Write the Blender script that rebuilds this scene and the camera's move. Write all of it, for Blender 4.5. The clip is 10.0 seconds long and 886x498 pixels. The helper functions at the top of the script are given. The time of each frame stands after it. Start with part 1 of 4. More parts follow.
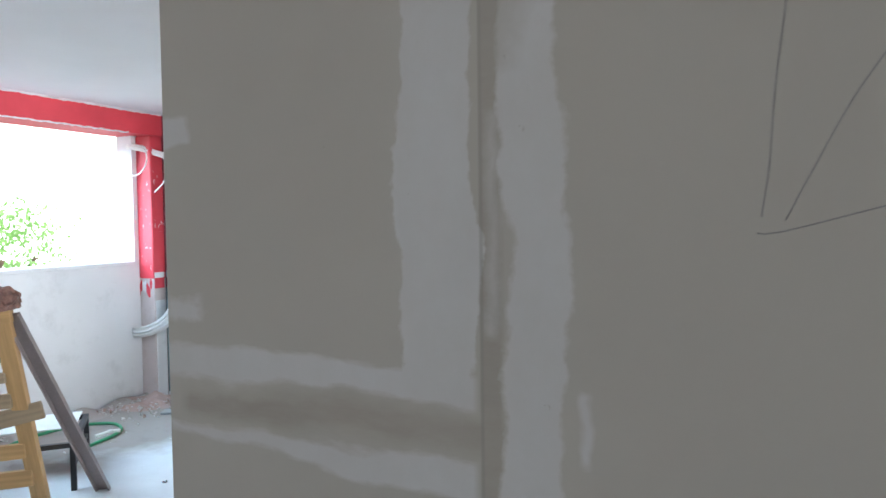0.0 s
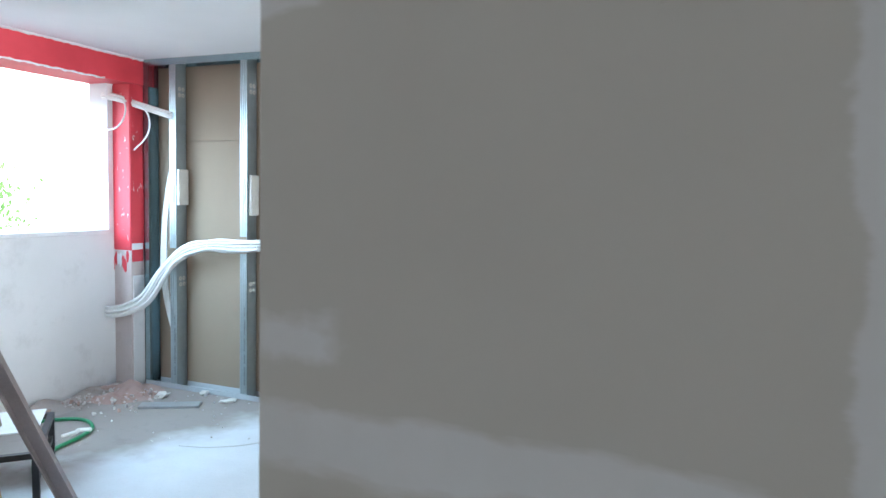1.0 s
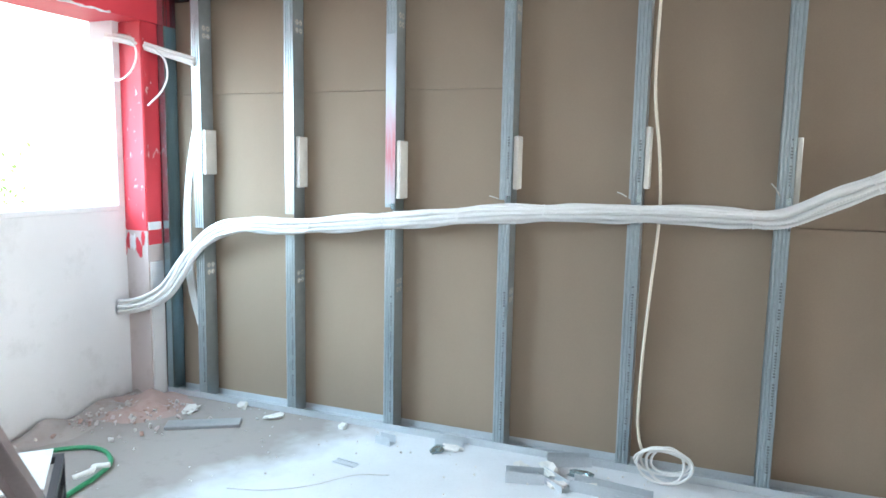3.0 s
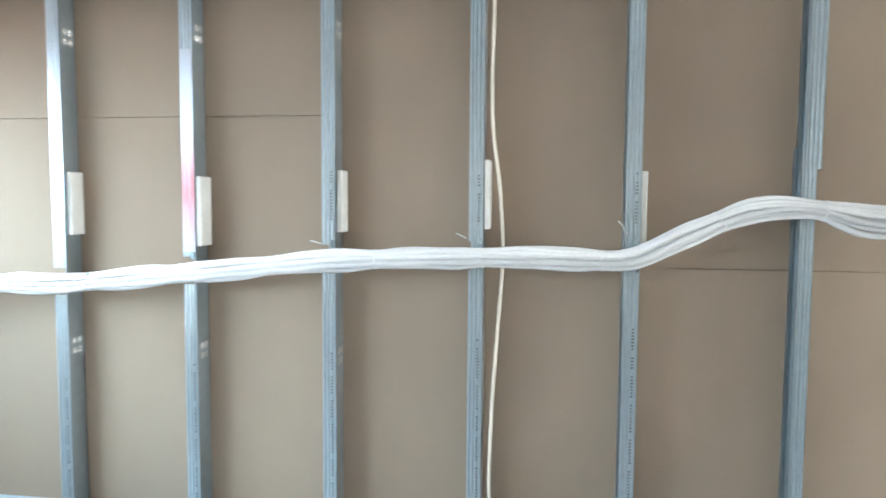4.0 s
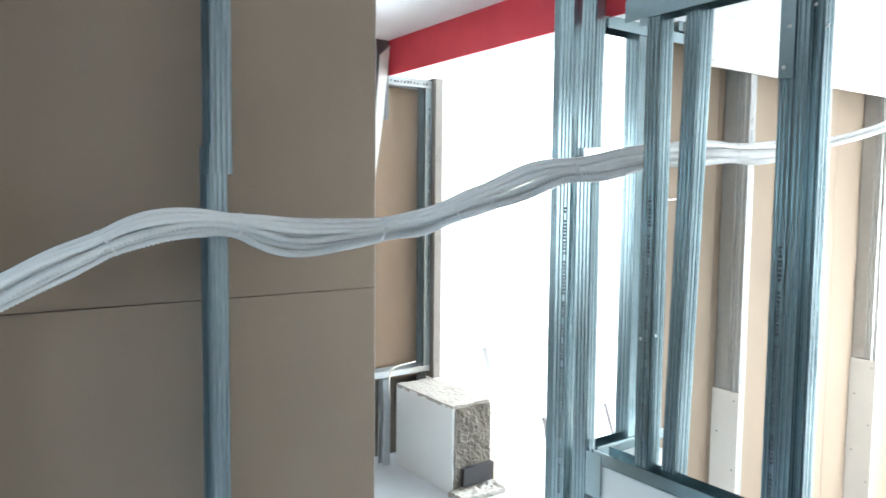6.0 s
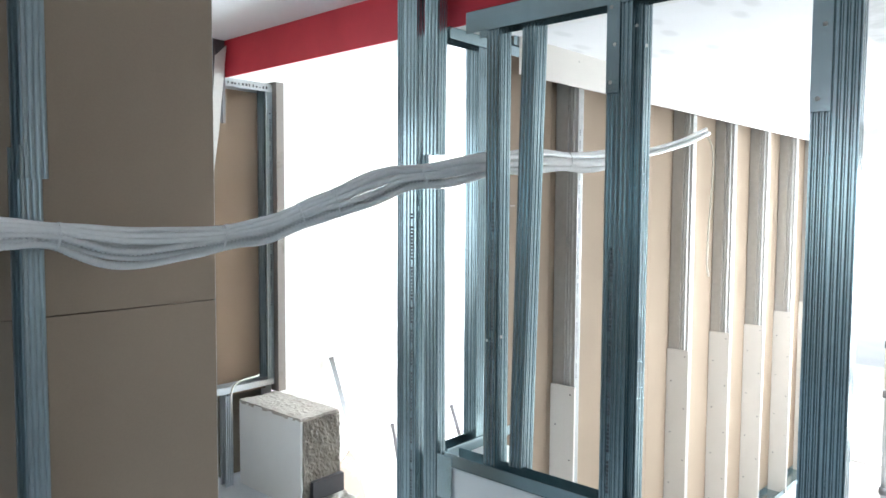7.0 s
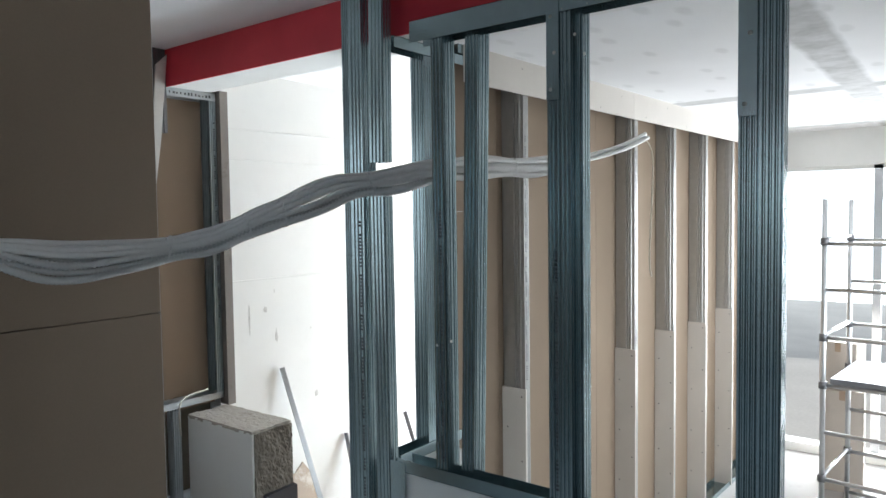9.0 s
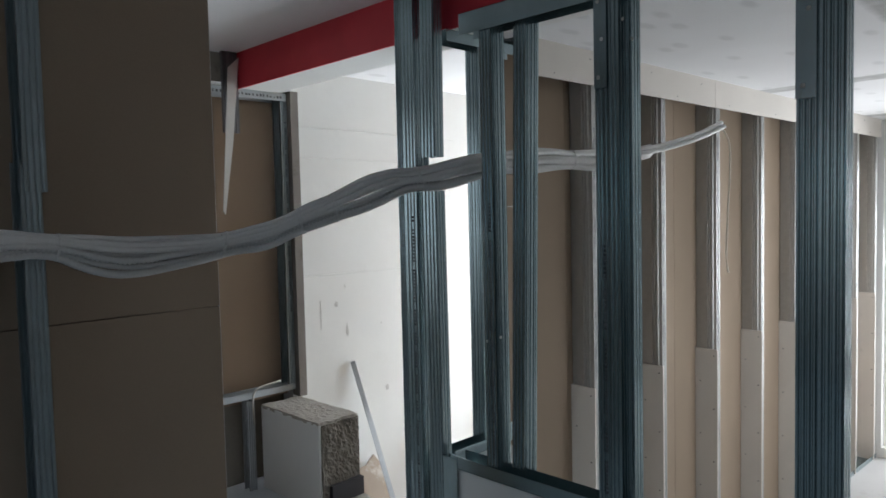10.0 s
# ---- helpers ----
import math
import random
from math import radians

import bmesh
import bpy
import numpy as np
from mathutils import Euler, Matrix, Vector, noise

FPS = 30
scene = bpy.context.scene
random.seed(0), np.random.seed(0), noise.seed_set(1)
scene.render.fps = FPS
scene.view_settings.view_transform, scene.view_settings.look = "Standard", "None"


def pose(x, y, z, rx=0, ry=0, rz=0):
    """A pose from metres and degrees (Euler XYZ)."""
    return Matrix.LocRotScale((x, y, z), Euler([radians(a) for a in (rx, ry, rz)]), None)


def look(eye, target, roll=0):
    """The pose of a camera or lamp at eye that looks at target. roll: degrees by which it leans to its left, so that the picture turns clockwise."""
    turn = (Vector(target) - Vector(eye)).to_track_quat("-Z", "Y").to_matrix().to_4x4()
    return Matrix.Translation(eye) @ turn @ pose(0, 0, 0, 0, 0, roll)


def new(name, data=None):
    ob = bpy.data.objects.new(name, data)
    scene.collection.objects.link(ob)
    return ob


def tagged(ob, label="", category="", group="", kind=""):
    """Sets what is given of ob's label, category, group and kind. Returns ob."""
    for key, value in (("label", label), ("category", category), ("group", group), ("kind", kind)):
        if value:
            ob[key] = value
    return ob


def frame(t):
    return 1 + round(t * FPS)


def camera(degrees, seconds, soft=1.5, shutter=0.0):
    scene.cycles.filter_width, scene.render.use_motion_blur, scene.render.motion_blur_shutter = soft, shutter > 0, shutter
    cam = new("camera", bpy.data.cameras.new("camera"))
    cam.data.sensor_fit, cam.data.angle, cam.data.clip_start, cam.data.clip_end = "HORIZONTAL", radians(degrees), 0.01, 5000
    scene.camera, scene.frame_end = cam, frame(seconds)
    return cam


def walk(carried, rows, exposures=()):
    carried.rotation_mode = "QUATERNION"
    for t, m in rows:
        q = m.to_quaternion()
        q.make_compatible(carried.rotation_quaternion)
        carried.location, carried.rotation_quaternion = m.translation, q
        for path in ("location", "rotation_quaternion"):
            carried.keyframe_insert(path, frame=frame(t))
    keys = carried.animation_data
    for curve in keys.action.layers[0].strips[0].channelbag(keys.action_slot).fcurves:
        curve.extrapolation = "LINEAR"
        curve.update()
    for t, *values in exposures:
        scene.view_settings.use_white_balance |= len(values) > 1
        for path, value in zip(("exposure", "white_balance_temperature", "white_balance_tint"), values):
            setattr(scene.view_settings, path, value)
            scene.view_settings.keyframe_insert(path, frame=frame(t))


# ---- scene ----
cam = camera(65.1, 10.0, 1.5, 0.2)
PATH = [
    (0, (-0.776, 1.774, 1.431), (-1.62, 3.585, 1.347), -0.7),
    (0.5, (-1.08, 1.979, 1.386), (-1.827, 3.831, 1.279), 0.3),
    (1, (-1.419, 2.213, 1.405), (-2.174, 4.059, 1.256), 1.3),
    (1.5, (-1.787, 2.361, 1.352), (-2.525, 4.207, 1.134), 1.1),
    (2, (-2.047, 2.522, 1.368), (-2.812, 4.345, 1.061), 0.9),
    (2.2, (-2.137, 2.579, 1.393), (-2.921, 4.391, 1.073), 0.8),
    (3.3, (-2.298, 2.968, 1.411), (-2.963, 4.843, 1.209), 1.1),
    (3.5, (-2.298, 3.062, 1.424), (-2.905, 4.959, 1.25), 1.0),
    (4, (-2.358, 3.304, 1.425), (-2.647, 5.277, 1.276), 0.4),
    (4.5, (-2.371, 3.567, 1.455), (-2.274, 5.559, 1.309), 0.2),
    (5, (-2.217, 3.77, 1.471), (-1.756, 5.71, 1.319), 0.6),
    (5.5, (-2.105, 3.886, 1.468), (-1.28, 5.703, 1.337), 0.9),
    (6, (-2.063, 3.974, 1.468), (-0.898, 5.594, 1.326), 0.6),
    (6.2, (-2.058, 3.999, 1.466), (-0.792, 5.541, 1.325), 0.5),
    (7.5, (-2.076, 3.998, 1.466), (-0.518, 5.248, 1.37), 0.2),
    (8.5, (-2.096, 3.999, 1.474), (-0.502, 5.204, 1.397), -0.3),
    (9, (-2.075, 3.978, 1.465), (-0.486, 5.188, 1.366), -0.8),
    (9.5, (-2.01, 3.928, 1.452), (-0.466, 5.195, 1.342), -0.9),
    (10, (-1.969, 3.891, 1.455), (-0.549, 5.296, 1.351), -1.3),
]
# exposure follows the clip camera's own automatic gain
EXPOSURES = [(0.0, 0.08, 6350, 10), (1.2, 0.08, 6150, 8), (2.0, 0.38, 6200, 9), (3.5, 0.42, 6750, 10), (4.5, 1.05, 6400, 7), (5.5, 0.80, 6250, 4),
             (6.2, -0.18, 6000, 5), (7.5, -0.58, 6250, 8), (8.5, -1.35, 6350, 9), (9.5, -2.0, 6250, 8), (10.0, -2.35, 6350, 10)]
walk(cam, [(t, look(eye, target, roll)) for t, eye, target, roll in PATH], EXPOSURES)

# ---- world, sun, daylight in the window openings, and added fill ----
H = 2.32          # ceiling height
FRONT = 6.0       # front of the metal studs of the north wall
world = bpy.data.worlds.new("sky")
scene.world = world
world.use_nodes = True
wn, wl = world.node_tree.nodes, world.node_tree.links
sky = wn.new("ShaderNodeTexSky")
sky.sky_type, sky.sun_disc = "NISHITA", False
sky.sun_elevation, sky.sun_rotation = radians(58), radians(73)
wn["Background"].inputs["Strength"].default_value = 0.15
wl.new(sky.outputs[0], wn["Background"].inputs[0])
sun = new("sun", bpy.data.lights.new("sun", "SUN"))
sun.data.energy, sun.data.angle, sun.data.color = 5.0, radians(0.5), (1.0, 0.95, 0.88)
sun.matrix_world = look((10, 3, 17), (0, 0, 0))


def daylight(name, centre, target, width, height, watts, colour, spread=180):
    lamp = new(name, bpy.data.lights.new(name, "AREA"))
    lamp.data.shape, lamp.data.size, lamp.data.size_y = "RECTANGLE", width, height
    lamp.data.energy, lamp.data.color, lamp.data.spread = watts, colour, radians(spread)
    lamp.matrix_world = look(centre, target)
    return lamp


SKYBLUE = (0.53, 0.79, 1.0)
for y in (3.40, 4.36, 5.32):
    daylight("daylight_west", (-5.72, y, 1.66), (-4.92, y + 0.75, 0.70), 0.95, 0.98, 18.5, SKYBLUE, 112)
daylight("daylight_east", (6.58, 4.51, 0.40), (0, 4.51, -0.4), 2.4, 2.95, 780, (0.93, 0.97, 1.0), 150)
# added fill for the far room, set in an assumed opening out of view
daylight("fill_far_room", (3.6, 2.80, 0.75), (4.0, 6.0, 0.3), 3.6, 1.9, 150, (0.93, 0.97, 1.0), 95)
daylight("daylight_corridor", (3.36, 6.78, 0.70), (0, 6.95, 0.70), 1.0, 2.4, 680, (0.88, 0.95, 1.0))
# added fill from behind the camera to brighten the near partition
daylight("fill_south", (-1.7, -1.34, 1.45), (-1.7, 5, 1.2), 2.6, 1.2, 24, (1.0, 0.97, 0.95))


# ---- materials ----
class Nodes:
    """Short hand for building one material's node tree."""

    def __init__(self, name, rough=0.8, metal=0.0):
        self.mat = bpy.data.materials.new(name)
        self.mat.use_nodes = True
        self.n, self.l = self.mat.node_tree.nodes, self.mat.node_tree.links
        self.bsdf = self.n["Principled BSDF"]
        self.bsdf.inputs["Roughness"].default_value = rough
        self.bsdf.inputs["Metallic"].default_value = metal
        self.co = self.n.new("ShaderNodeTexCoord").outputs["Object"]

    def link(self, a, b):
        self.l.new(a, b)

    def scaled(self, s):
        m = self.n.new("ShaderNodeMapping")
        m.inputs["Scale"].default_value = s if isinstance(s, tuple) else (s, s, s)
        self.link(self.co, m.inputs["Vector"])
        return m.outputs[0]

    def noise(self, scale, detail=4.0, rough=0.55, stretch=None):
        t = self.n.new("ShaderNodeTexNoise")
        t.inputs["Scale"].default_value = scale
        t.inputs["Detail"].default_value, t.inputs["Roughness"].default_value = detail, rough
        self.link(self.scaled(stretch) if stretch else self.co, t.inputs["Vector"])
        return t.outputs["Fac"]

    def math(self, op, a, b=None, clamp=False):
        m = self.n.new("ShaderNodeMath")
        m.operation, m.use_clamp = op, clamp
        for i, v in enumerate((a, b)):
            if v is None:
                continue
            if isinstance(v, (int, float)):
                m.inputs[i].default_value = v
            else:
                self.link(v, m.inputs[i])
        return m.outputs[0]

    def ramp(self, fac, stops):
        r = self.n.new("ShaderNodeValToRGB")
        while len(r.color_ramp.elements) < len(stops):
            r.color_ramp.elements.new(0.5)
        for e, (p, c) in zip(r.color_ramp.elements, stops):
            e.position = p
            e.color = (*c, 1) if isinstance(c, tuple) else (c, c, c, 1)
        self.link(fac, r.inputs[0])
        return r.outputs[0]

    def mix(self, fac, a, b):
        m = self.n.new("ShaderNodeMix")
        m.data_type = "RGBA"
        if isinstance(fac, (int, float)):
            m.inputs[0].default_value = fac
        else:
            self.link(fac, m.inputs[0])
        for i, v in ((6, a), (7, b)):
            if isinstance(v, tuple):
                m.inputs[i].default_value = (*v, 1)
            else:
                self.link(v, m.inputs[i])
        return m.outputs[2]

    def colour(self, c):
        self.link(c, self.bsdf.inputs["Base Color"])

    def rough(self, r):
        self.link(r, self.bsdf.inputs["Roughness"])

    def bump(self, h, strength=0.3, dist=0.002):
        b = self.n.new("ShaderNodeBump")
        b.inputs["Strength"].default_value, b.inputs["Distance"].default_value = strength, dist
        self.link(h, b.inputs["Height"])
        self.link(b.outputs[0], self.bsdf.inputs["Normal"])

    def axes(self):
        s = self.n.new("ShaderNodeSeparateXYZ")
        self.link(self.co, s.inputs[0])
        return s.outputs

    def wobbled(self, out, scale, amount, stretch=None):
        """A coordinate pushed about by noise, for ragged edges."""
        n = self.noise(scale, 3.0, 0.6, stretch)
        return self.math("ADD", out, self.math("MULTIPLY", self.math("SUBTRACT", n, 0.5), amount * 2))

    def band(self, out, lo, hi, soft=0.006):
        """1 between lo and hi of a coordinate, with soft edges."""
        a = self.math("DIVIDE", self.math("SUBTRACT", out, lo), soft, clamp=True)
        b = self.math("DIVIDE", self.math("SUBTRACT", hi, out), soft, clamp=True)
        return self.math("MULTIPLY", a, b)

    def rect(self, u, v, u0, u1, v0, v1, soft=0.006):
        return self.math("MULTIPLY", self.band(u, u0, u1, soft), self.band(v, v0, v1, soft))


def plain(name, base, rough=0.7, metal=0.0, var=0.12, scale=6.0, fine=90.0, bump=0.15):
    """A surface of one paint or substance with broad stains and a fine grain."""
    k = Nodes(name, rough, metal)
    broad, grain = k.noise(scale), k.noise(fine, 3.0)
    f = k.math("ADD", k.math("MULTIPLY", broad, 0.65), k.math("MULTIPLY", grain, 0.35))
    lo, hi = tuple(c * (1 - var) for c in base), tuple(min(1, c * (1 + var)) for c in base)
    k.colour(k.ramp(f, [(0.3, lo), (0.7, hi)]))
    k.rough(k.math("ADD", k.math("MULTIPLY", broad, 0.2), rough - 0.1))
    k.bump(grain, bump)
    return k.mat


def galvanised(name, base=(0.355, 0.455, 0.485), rough=0.2, up=True):
    """Zinc-coated sheet: fine lines along its length, dull spangle and dust."""
    k = Nodes(name, rough, 0.92)
    lines = k.noise(1.0, 3.0, 0.6, (70, 70, 0.0) if up else (0.0, 70, 70))
    spangle, dust = k.noise(24.0, 2.0), k.noise(1.4, 2.0)
    f = k.math("ADD", k.math("MULTIPLY", lines, 0.35), k.math("MULTIPLY", spangle, 0.65))
    c = k.ramp(f, [(0.3, tuple(x * 0.92 for x in base)), (0.7, tuple(min(1, x * 1.06) for x in base))])
    k.colour(k.mix(k.math("MULTIPLY", k.math("SUBTRACT", dust, 0.45, clamp=True), 0.8), c, (0.50, 0.53, 0.55)))
    k.rough(k.math("ADD", k.math("MULTIPLY", dust, 0.16), rough - 0.04))
    return k.mat


STEEL = galvanised("galvanised_steel")
STEEL_FLAT = galvanised("galvanised_track", up=False)
STEEL_DUSTY = plain("dusty_galvanised_track", (0.52, 0.56, 0.59), 0.42, 0.35, 0.12, 3.0)


# paler copy of the galvanised steel, with brighter light put into its colour
STEEL_LIT = galvanised("lit_galvanised_steel", (0.40, 0.47, 0.50), 0.30)
STEEL_LIT.node_tree.nodes["Principled BSDF"].inputs["Metallic"].default_value = 0.75
STEEL_GREY = galvanised("grey_galvanised_steel", (0.43, 0.43, 0.415), 0.36)
STEEL_GREY.node_tree.nodes["Principled BSDF"].inputs["Metallic"].default_value = 0.7


def overspray():
    """Galvanised sheet under a patchy veil of red spray."""
    k = Nodes("red_overspray_steel", 0.35, 0.75)
    x, y, z = k.axes()
    veil = k.math("MULTIPLY", k.band(z, 1.05, 1.85, 0.35), k.math("ADD", k.noise(1.0, 4.0, 0.6, (90, 1, 5)), 0.12))
    k.colour(k.mix(k.math("MULTIPLY", k.math("SUBTRACT", veil, 0.22), 1.4, clamp=True), (0.42, 0.46, 0.50), (0.50, 0.035, 0.05)))
    k.link(k.math("SUBTRACT", 0.85, veil), k.bsdf.inputs["Metallic"])
    return k.mat


STEEL_RED = overspray()
WHITE_PLASTIC = plain("white_conduit", (0.76, 0.755, 0.74), 0.42, 0.0, 0.07, 3.0, 60.0, 0.05)
GREY_PLASTIC = plain("grey_conduit", (0.60, 0.60, 0.59), 0.45, 0.0, 0.07, 3.0, 60.0, 0.05)
CREAM_CABLE = plain("cream_cable", (0.66, 0.60, 0.50), 0.5, 0.0, 0.06, 4.0, 60.0, 0.05)
PAD = plain("gypsum_offcut", (0.66, 0.65, 0.60), 0.85, 0.0, 0.08, 12.0)
INK = plain("black_print", (0.075, 0.08, 0.09), 0.6, 0.0, 0.2)
FADED_INK = plain("faded_print", (0.17, 0.18, 0.19), 0.6, 0.0, 0.3)
SCREW = plain("screw_head", (0.55, 0.55, 0.53), 0.35, 0.8, 0.1)
DARK_SCREW = plain("black_drywall_screw", (0.06, 0.06, 0.06), 0.5, 0.4, 0.2)
GRAPHITE = plain("pencil_graphite", (0.29, 0.285, 0.28), 0.6, 0.0, 0.2, 30.0)


def board_back(name, base, streak=0.11):
    """Brown paper back of a plasterboard sheet."""
    k = Nodes(name, 0.82)
    broad, fibre, drag = k.noise(1.3, 3.0), k.noise(160.0, 3.0), k.noise(1.0, 3.0, 0.5, (4.0, 4.0, 1.1))
    f = k.math("ADD", k.math("MULTIPLY", broad, 0.5), k.math("ADD", k.math("MULTIPLY", fibre, 0.2), k.math("MULTIPLY", drag, 0.3)))
    k.colour(k.ramp(f, [(0.3, tuple(c * (1 - streak) for c in base)), (0.7, tuple(c * (1 + streak) for c in base))]))
    k.bump(fibre, 0.12, 0.001)
    return k.mat


BOARD = board_back("brown_board_paper", (0.292, 0.220, 0.160))
BOARD_EDGE = plain("gypsum_core", (0.72, 0.71, 0.68), 0.9)
GYPSUM_FACE = plain("ivory_board_paper", (0.62, 0.58, 0.53), 0.85, 0.0, 0.06, 2.0, 120.0, 0.08)


def red_paint(name, z_split=None):
    """Bright red masonry paint, chipped to plaster in places."""
    k = Nodes(name, 0.55)
    chips, broad, grain = k.noise(26.0, 5.0, 0.7, (1.0, 1.0, 0.45)), k.noise(3.0), k.noise(140.0)
    red = k.ramp(broad, [(0.3, (0.52, 0.028, 0.045)), (0.7, (0.64, 0.045, 0.065))])
    bare = k.math("GREATER_THAN", chips, 0.635)
    k.colour(k.mix(bare, red, (0.66, 0.50, 0.49)) if z_split else red)
    k.bump(k.math("ADD", grain, chips), 0.25)
    return k.mat


RED = red_paint("red_paint")
RED_WORN = red_paint("chipped_red_paint", True)


def plaster(name, base, dirt, scale=2.2, amount=0.5, bump=0.35, smears=7.0):
    """Old painted plaster with scuffs and grey smears."""
    k = Nodes(name, 0.85)
    broad, smear, grain = k.noise(scale, 5.0, 0.6), k.noise(smears, 6.0, 0.7), k.noise(120.0)
    mask = k.math("MULTIPLY", k.math("SUBTRACT", smear, 0.56, clamp=True), amount * 9, clamp=True)
    c = k.ramp(broad, [(0.3, tuple(x * 0.93 for x in base)), (0.7, base)])
    k.colour(k.mix(mask, c, dirt))
    k.bump(k.math("ADD", grain, k.math("MULTIPLY", smear, 2.0)), bump, 0.002)
    return k.mat


OLD_WHITE = plaster("old_white_plaster", (0.72, 0.72, 0.735), (0.46, 0.455, 0.46), 2.0, 0.32, 0.45, 3.0)
BARE_PINK = plaster("bare_pink_plaster", (0.56, 0.48, 0.46), (0.44, 0.36, 0.33), 5.0, 0.4)
CLEAN_WHITE = plaster("white_painted_plaster", (0.80, 0.80, 0.78), (0.66, 0.65, 0.63), 1.6, 0.12, 0.15)
RUBBLE_CORE = plaster("broken_masonry", (0.19, 0.17, 0.14), (0.11, 0.095, 0.08), 14.0, 0.8, 1.0)
MORTAR_TOP = plaster("dusty_mortar", (0.42, 0.39, 0.345), (0.28, 0.25, 0.22), 9.0, 0.7, 0.9)


def near_wall_paper():
    """Grey plasterboard with ragged bands of lighter joint filler (coordinates x along, z up)."""
    k = Nodes("grey_board_with_filler", 0.85)
    x, y, z = k.axes()
    wx, wz = k.wobbled(k.wobbled(x, 7.0, 0.03, (1, 1, 1)), 2.6, 0.045, (1, 1, 1)), k.wobbled(k.wobbled(z, 6.0, 0.035, (0.6, 1, 1)), 40.0, 0.014, (0.35, 1, 1))
    fx = k.wobbled(k.wobbled(wx, 34.0, 0.008, (1, 1, 0.5)), 90.0, 0.006)
    base = k.ramp(k.noise(2.0, 3.0), [(0.3, (0.405, 0.385, 0.345)), (0.7, (0.435, 0.415, 0.372))])
    left = k.rect(fx, z, -1.335, -1.188, 1.165, 2.4)
    right = k.rect(fx, z, -1.145, -1.04, -0.1, 2.4, 0.01)
    mid = k.rect(k.wobbled(x, 20.0, 0.012), wz, -1.182, -1.146, 1.24, 1.60, 0.02)
    upper = k.rect(x, wz, -1.9, -1.188, 1.125, 1.19, 0.012)
    fall = k.math("ADD", wz, k.math("MULTIPLY", k.math("ADD", x, 1.5), 0.09))
    lower = k.math("MINIMUM", k.rect(x, wz, -1.9, -1.188, 0.5, 1.045, 0.012), k.band(fall, 0.99, 2.0, 0.012))
    bare = k.math("MAXIMUM", k.rect(x, wz, -1.83, -1.12, 1.045, 1.125, 0.03), k.rect(x, z, -1.188, -1.143, 0.5, 2.4, 0.01))
    nick = k.rect(k.wobbled(wx, 20.0, 0.02), k.wobbled(wz, 18.0, 0.03), -1.88, -1.775, 1.228, 1.295, 0.02)
    nick2 = k.rect(wx, wz, -1.88, -1.79, 1.57, 1.64, 0.012)
    dab = k.rect(wx, wz, -1.02, -0.995, 1.06, 1.17, 0.01)
    low = k.rect(x, wz, -1.9, 3.0, 0.30, 0.50, 0.03)
    m = left
    for other in (right, upper, lower, nick, nick2, dab, low):
        m = k.math("MAXIMUM", m, other)
    thin = k.noise(11.0, 6.0, 0.7, (1.0, 1.0, 0.7))
    m = k.math("MULTIPLY", m, k.math("ADD", k.math("MULTIPLY", thin, 0.55), 0.52), clamp=True)
    m = k.math("MAXIMUM", m, k.math("MULTIPLY", mid, k.math("MULTIPLY", thin, 1.1)))
    base = k.mix(k.math("MULTIPLY", bare, k.math("MULTIPLY", k.noise(6.0, 6.0, 0.75, (0.5, 1, 1.5)), 0.9)), base, (0.27, 0.235, 0.195))
    c = k.mix(m, base, (0.545, 0.548, 0.545))
    groove = k.math("MULTIPLY", k.band(x, -1.187, -1.178, 0.003), 0.5)
    c = k.mix(groove, c, (0.26, 0.25, 0.22))
    scuff = k.rect(k.wobbled(wx, 12.0, 0.03), k.wobbled(z, 9.0, 0.05), -1.18, -1.085, 1.66, 1.80, 0.03)
    c = k.mix(k.math("MULTIPLY", scuff, k.math("MULTIPLY", k.noise(9.0, 5.0, 0.7), 0.9)), c, (0.36, 0.34, 0.30))
    specks = k.math("MULTIPLY", k.math("GREATER_THAN", k.noise(30.0, 4.0, 0.7), 0.735), 0.35)
    k.colour(k.mix(specks, c, (0.30, 0.28, 0.24)))
    k.bump(k.math("ADD", k.math("MULTIPLY", m, 1.0), k.math("MULTIPLY", k.noise(110.0), 0.25)), 0.35, 0.002)
    return k.mat


NEAR_PAPER = near_wall_paper()


def screed():
    """Dusty pale screed; brown dirt, damp stains, painted sill shade towards the west wall."""
    k = Nodes("dusty_screed", 0.9)
    x, y, z = k.axes()
    broad, fine, spots = k.noise(1.6, 5.0, 0.6), k.noise(70.0, 4.0), k.noise(9.0, 5.0, 0.7)
    c = k.ramp(broad, [(0.3, (0.58, 0.61, 0.64)), (0.7, (0.71, 0.745, 0.78))])
    # one mask for real dirt and the sill's shade, both mixed in as brown
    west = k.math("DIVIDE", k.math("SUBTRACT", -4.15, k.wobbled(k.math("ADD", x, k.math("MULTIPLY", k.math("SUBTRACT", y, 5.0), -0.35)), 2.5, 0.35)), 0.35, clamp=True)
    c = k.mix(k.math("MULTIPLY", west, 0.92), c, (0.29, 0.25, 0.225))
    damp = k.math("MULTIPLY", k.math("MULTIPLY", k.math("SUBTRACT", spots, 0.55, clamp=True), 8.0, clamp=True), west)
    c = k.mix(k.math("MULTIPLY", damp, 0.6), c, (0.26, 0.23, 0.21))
    c = k.mix(k.math("MULTIPLY", k.math("SUBTRACT", fine, 0.55, clamp=True), 0.9), c, (0.36, 0.36, 0.36))
    k.colour(c)
    k.bump(k.math("ADD", fine, k.math("MULTIPLY", spots, 1.5)), 0.35, 0.003)
    return k.mat


SCREED = screed()


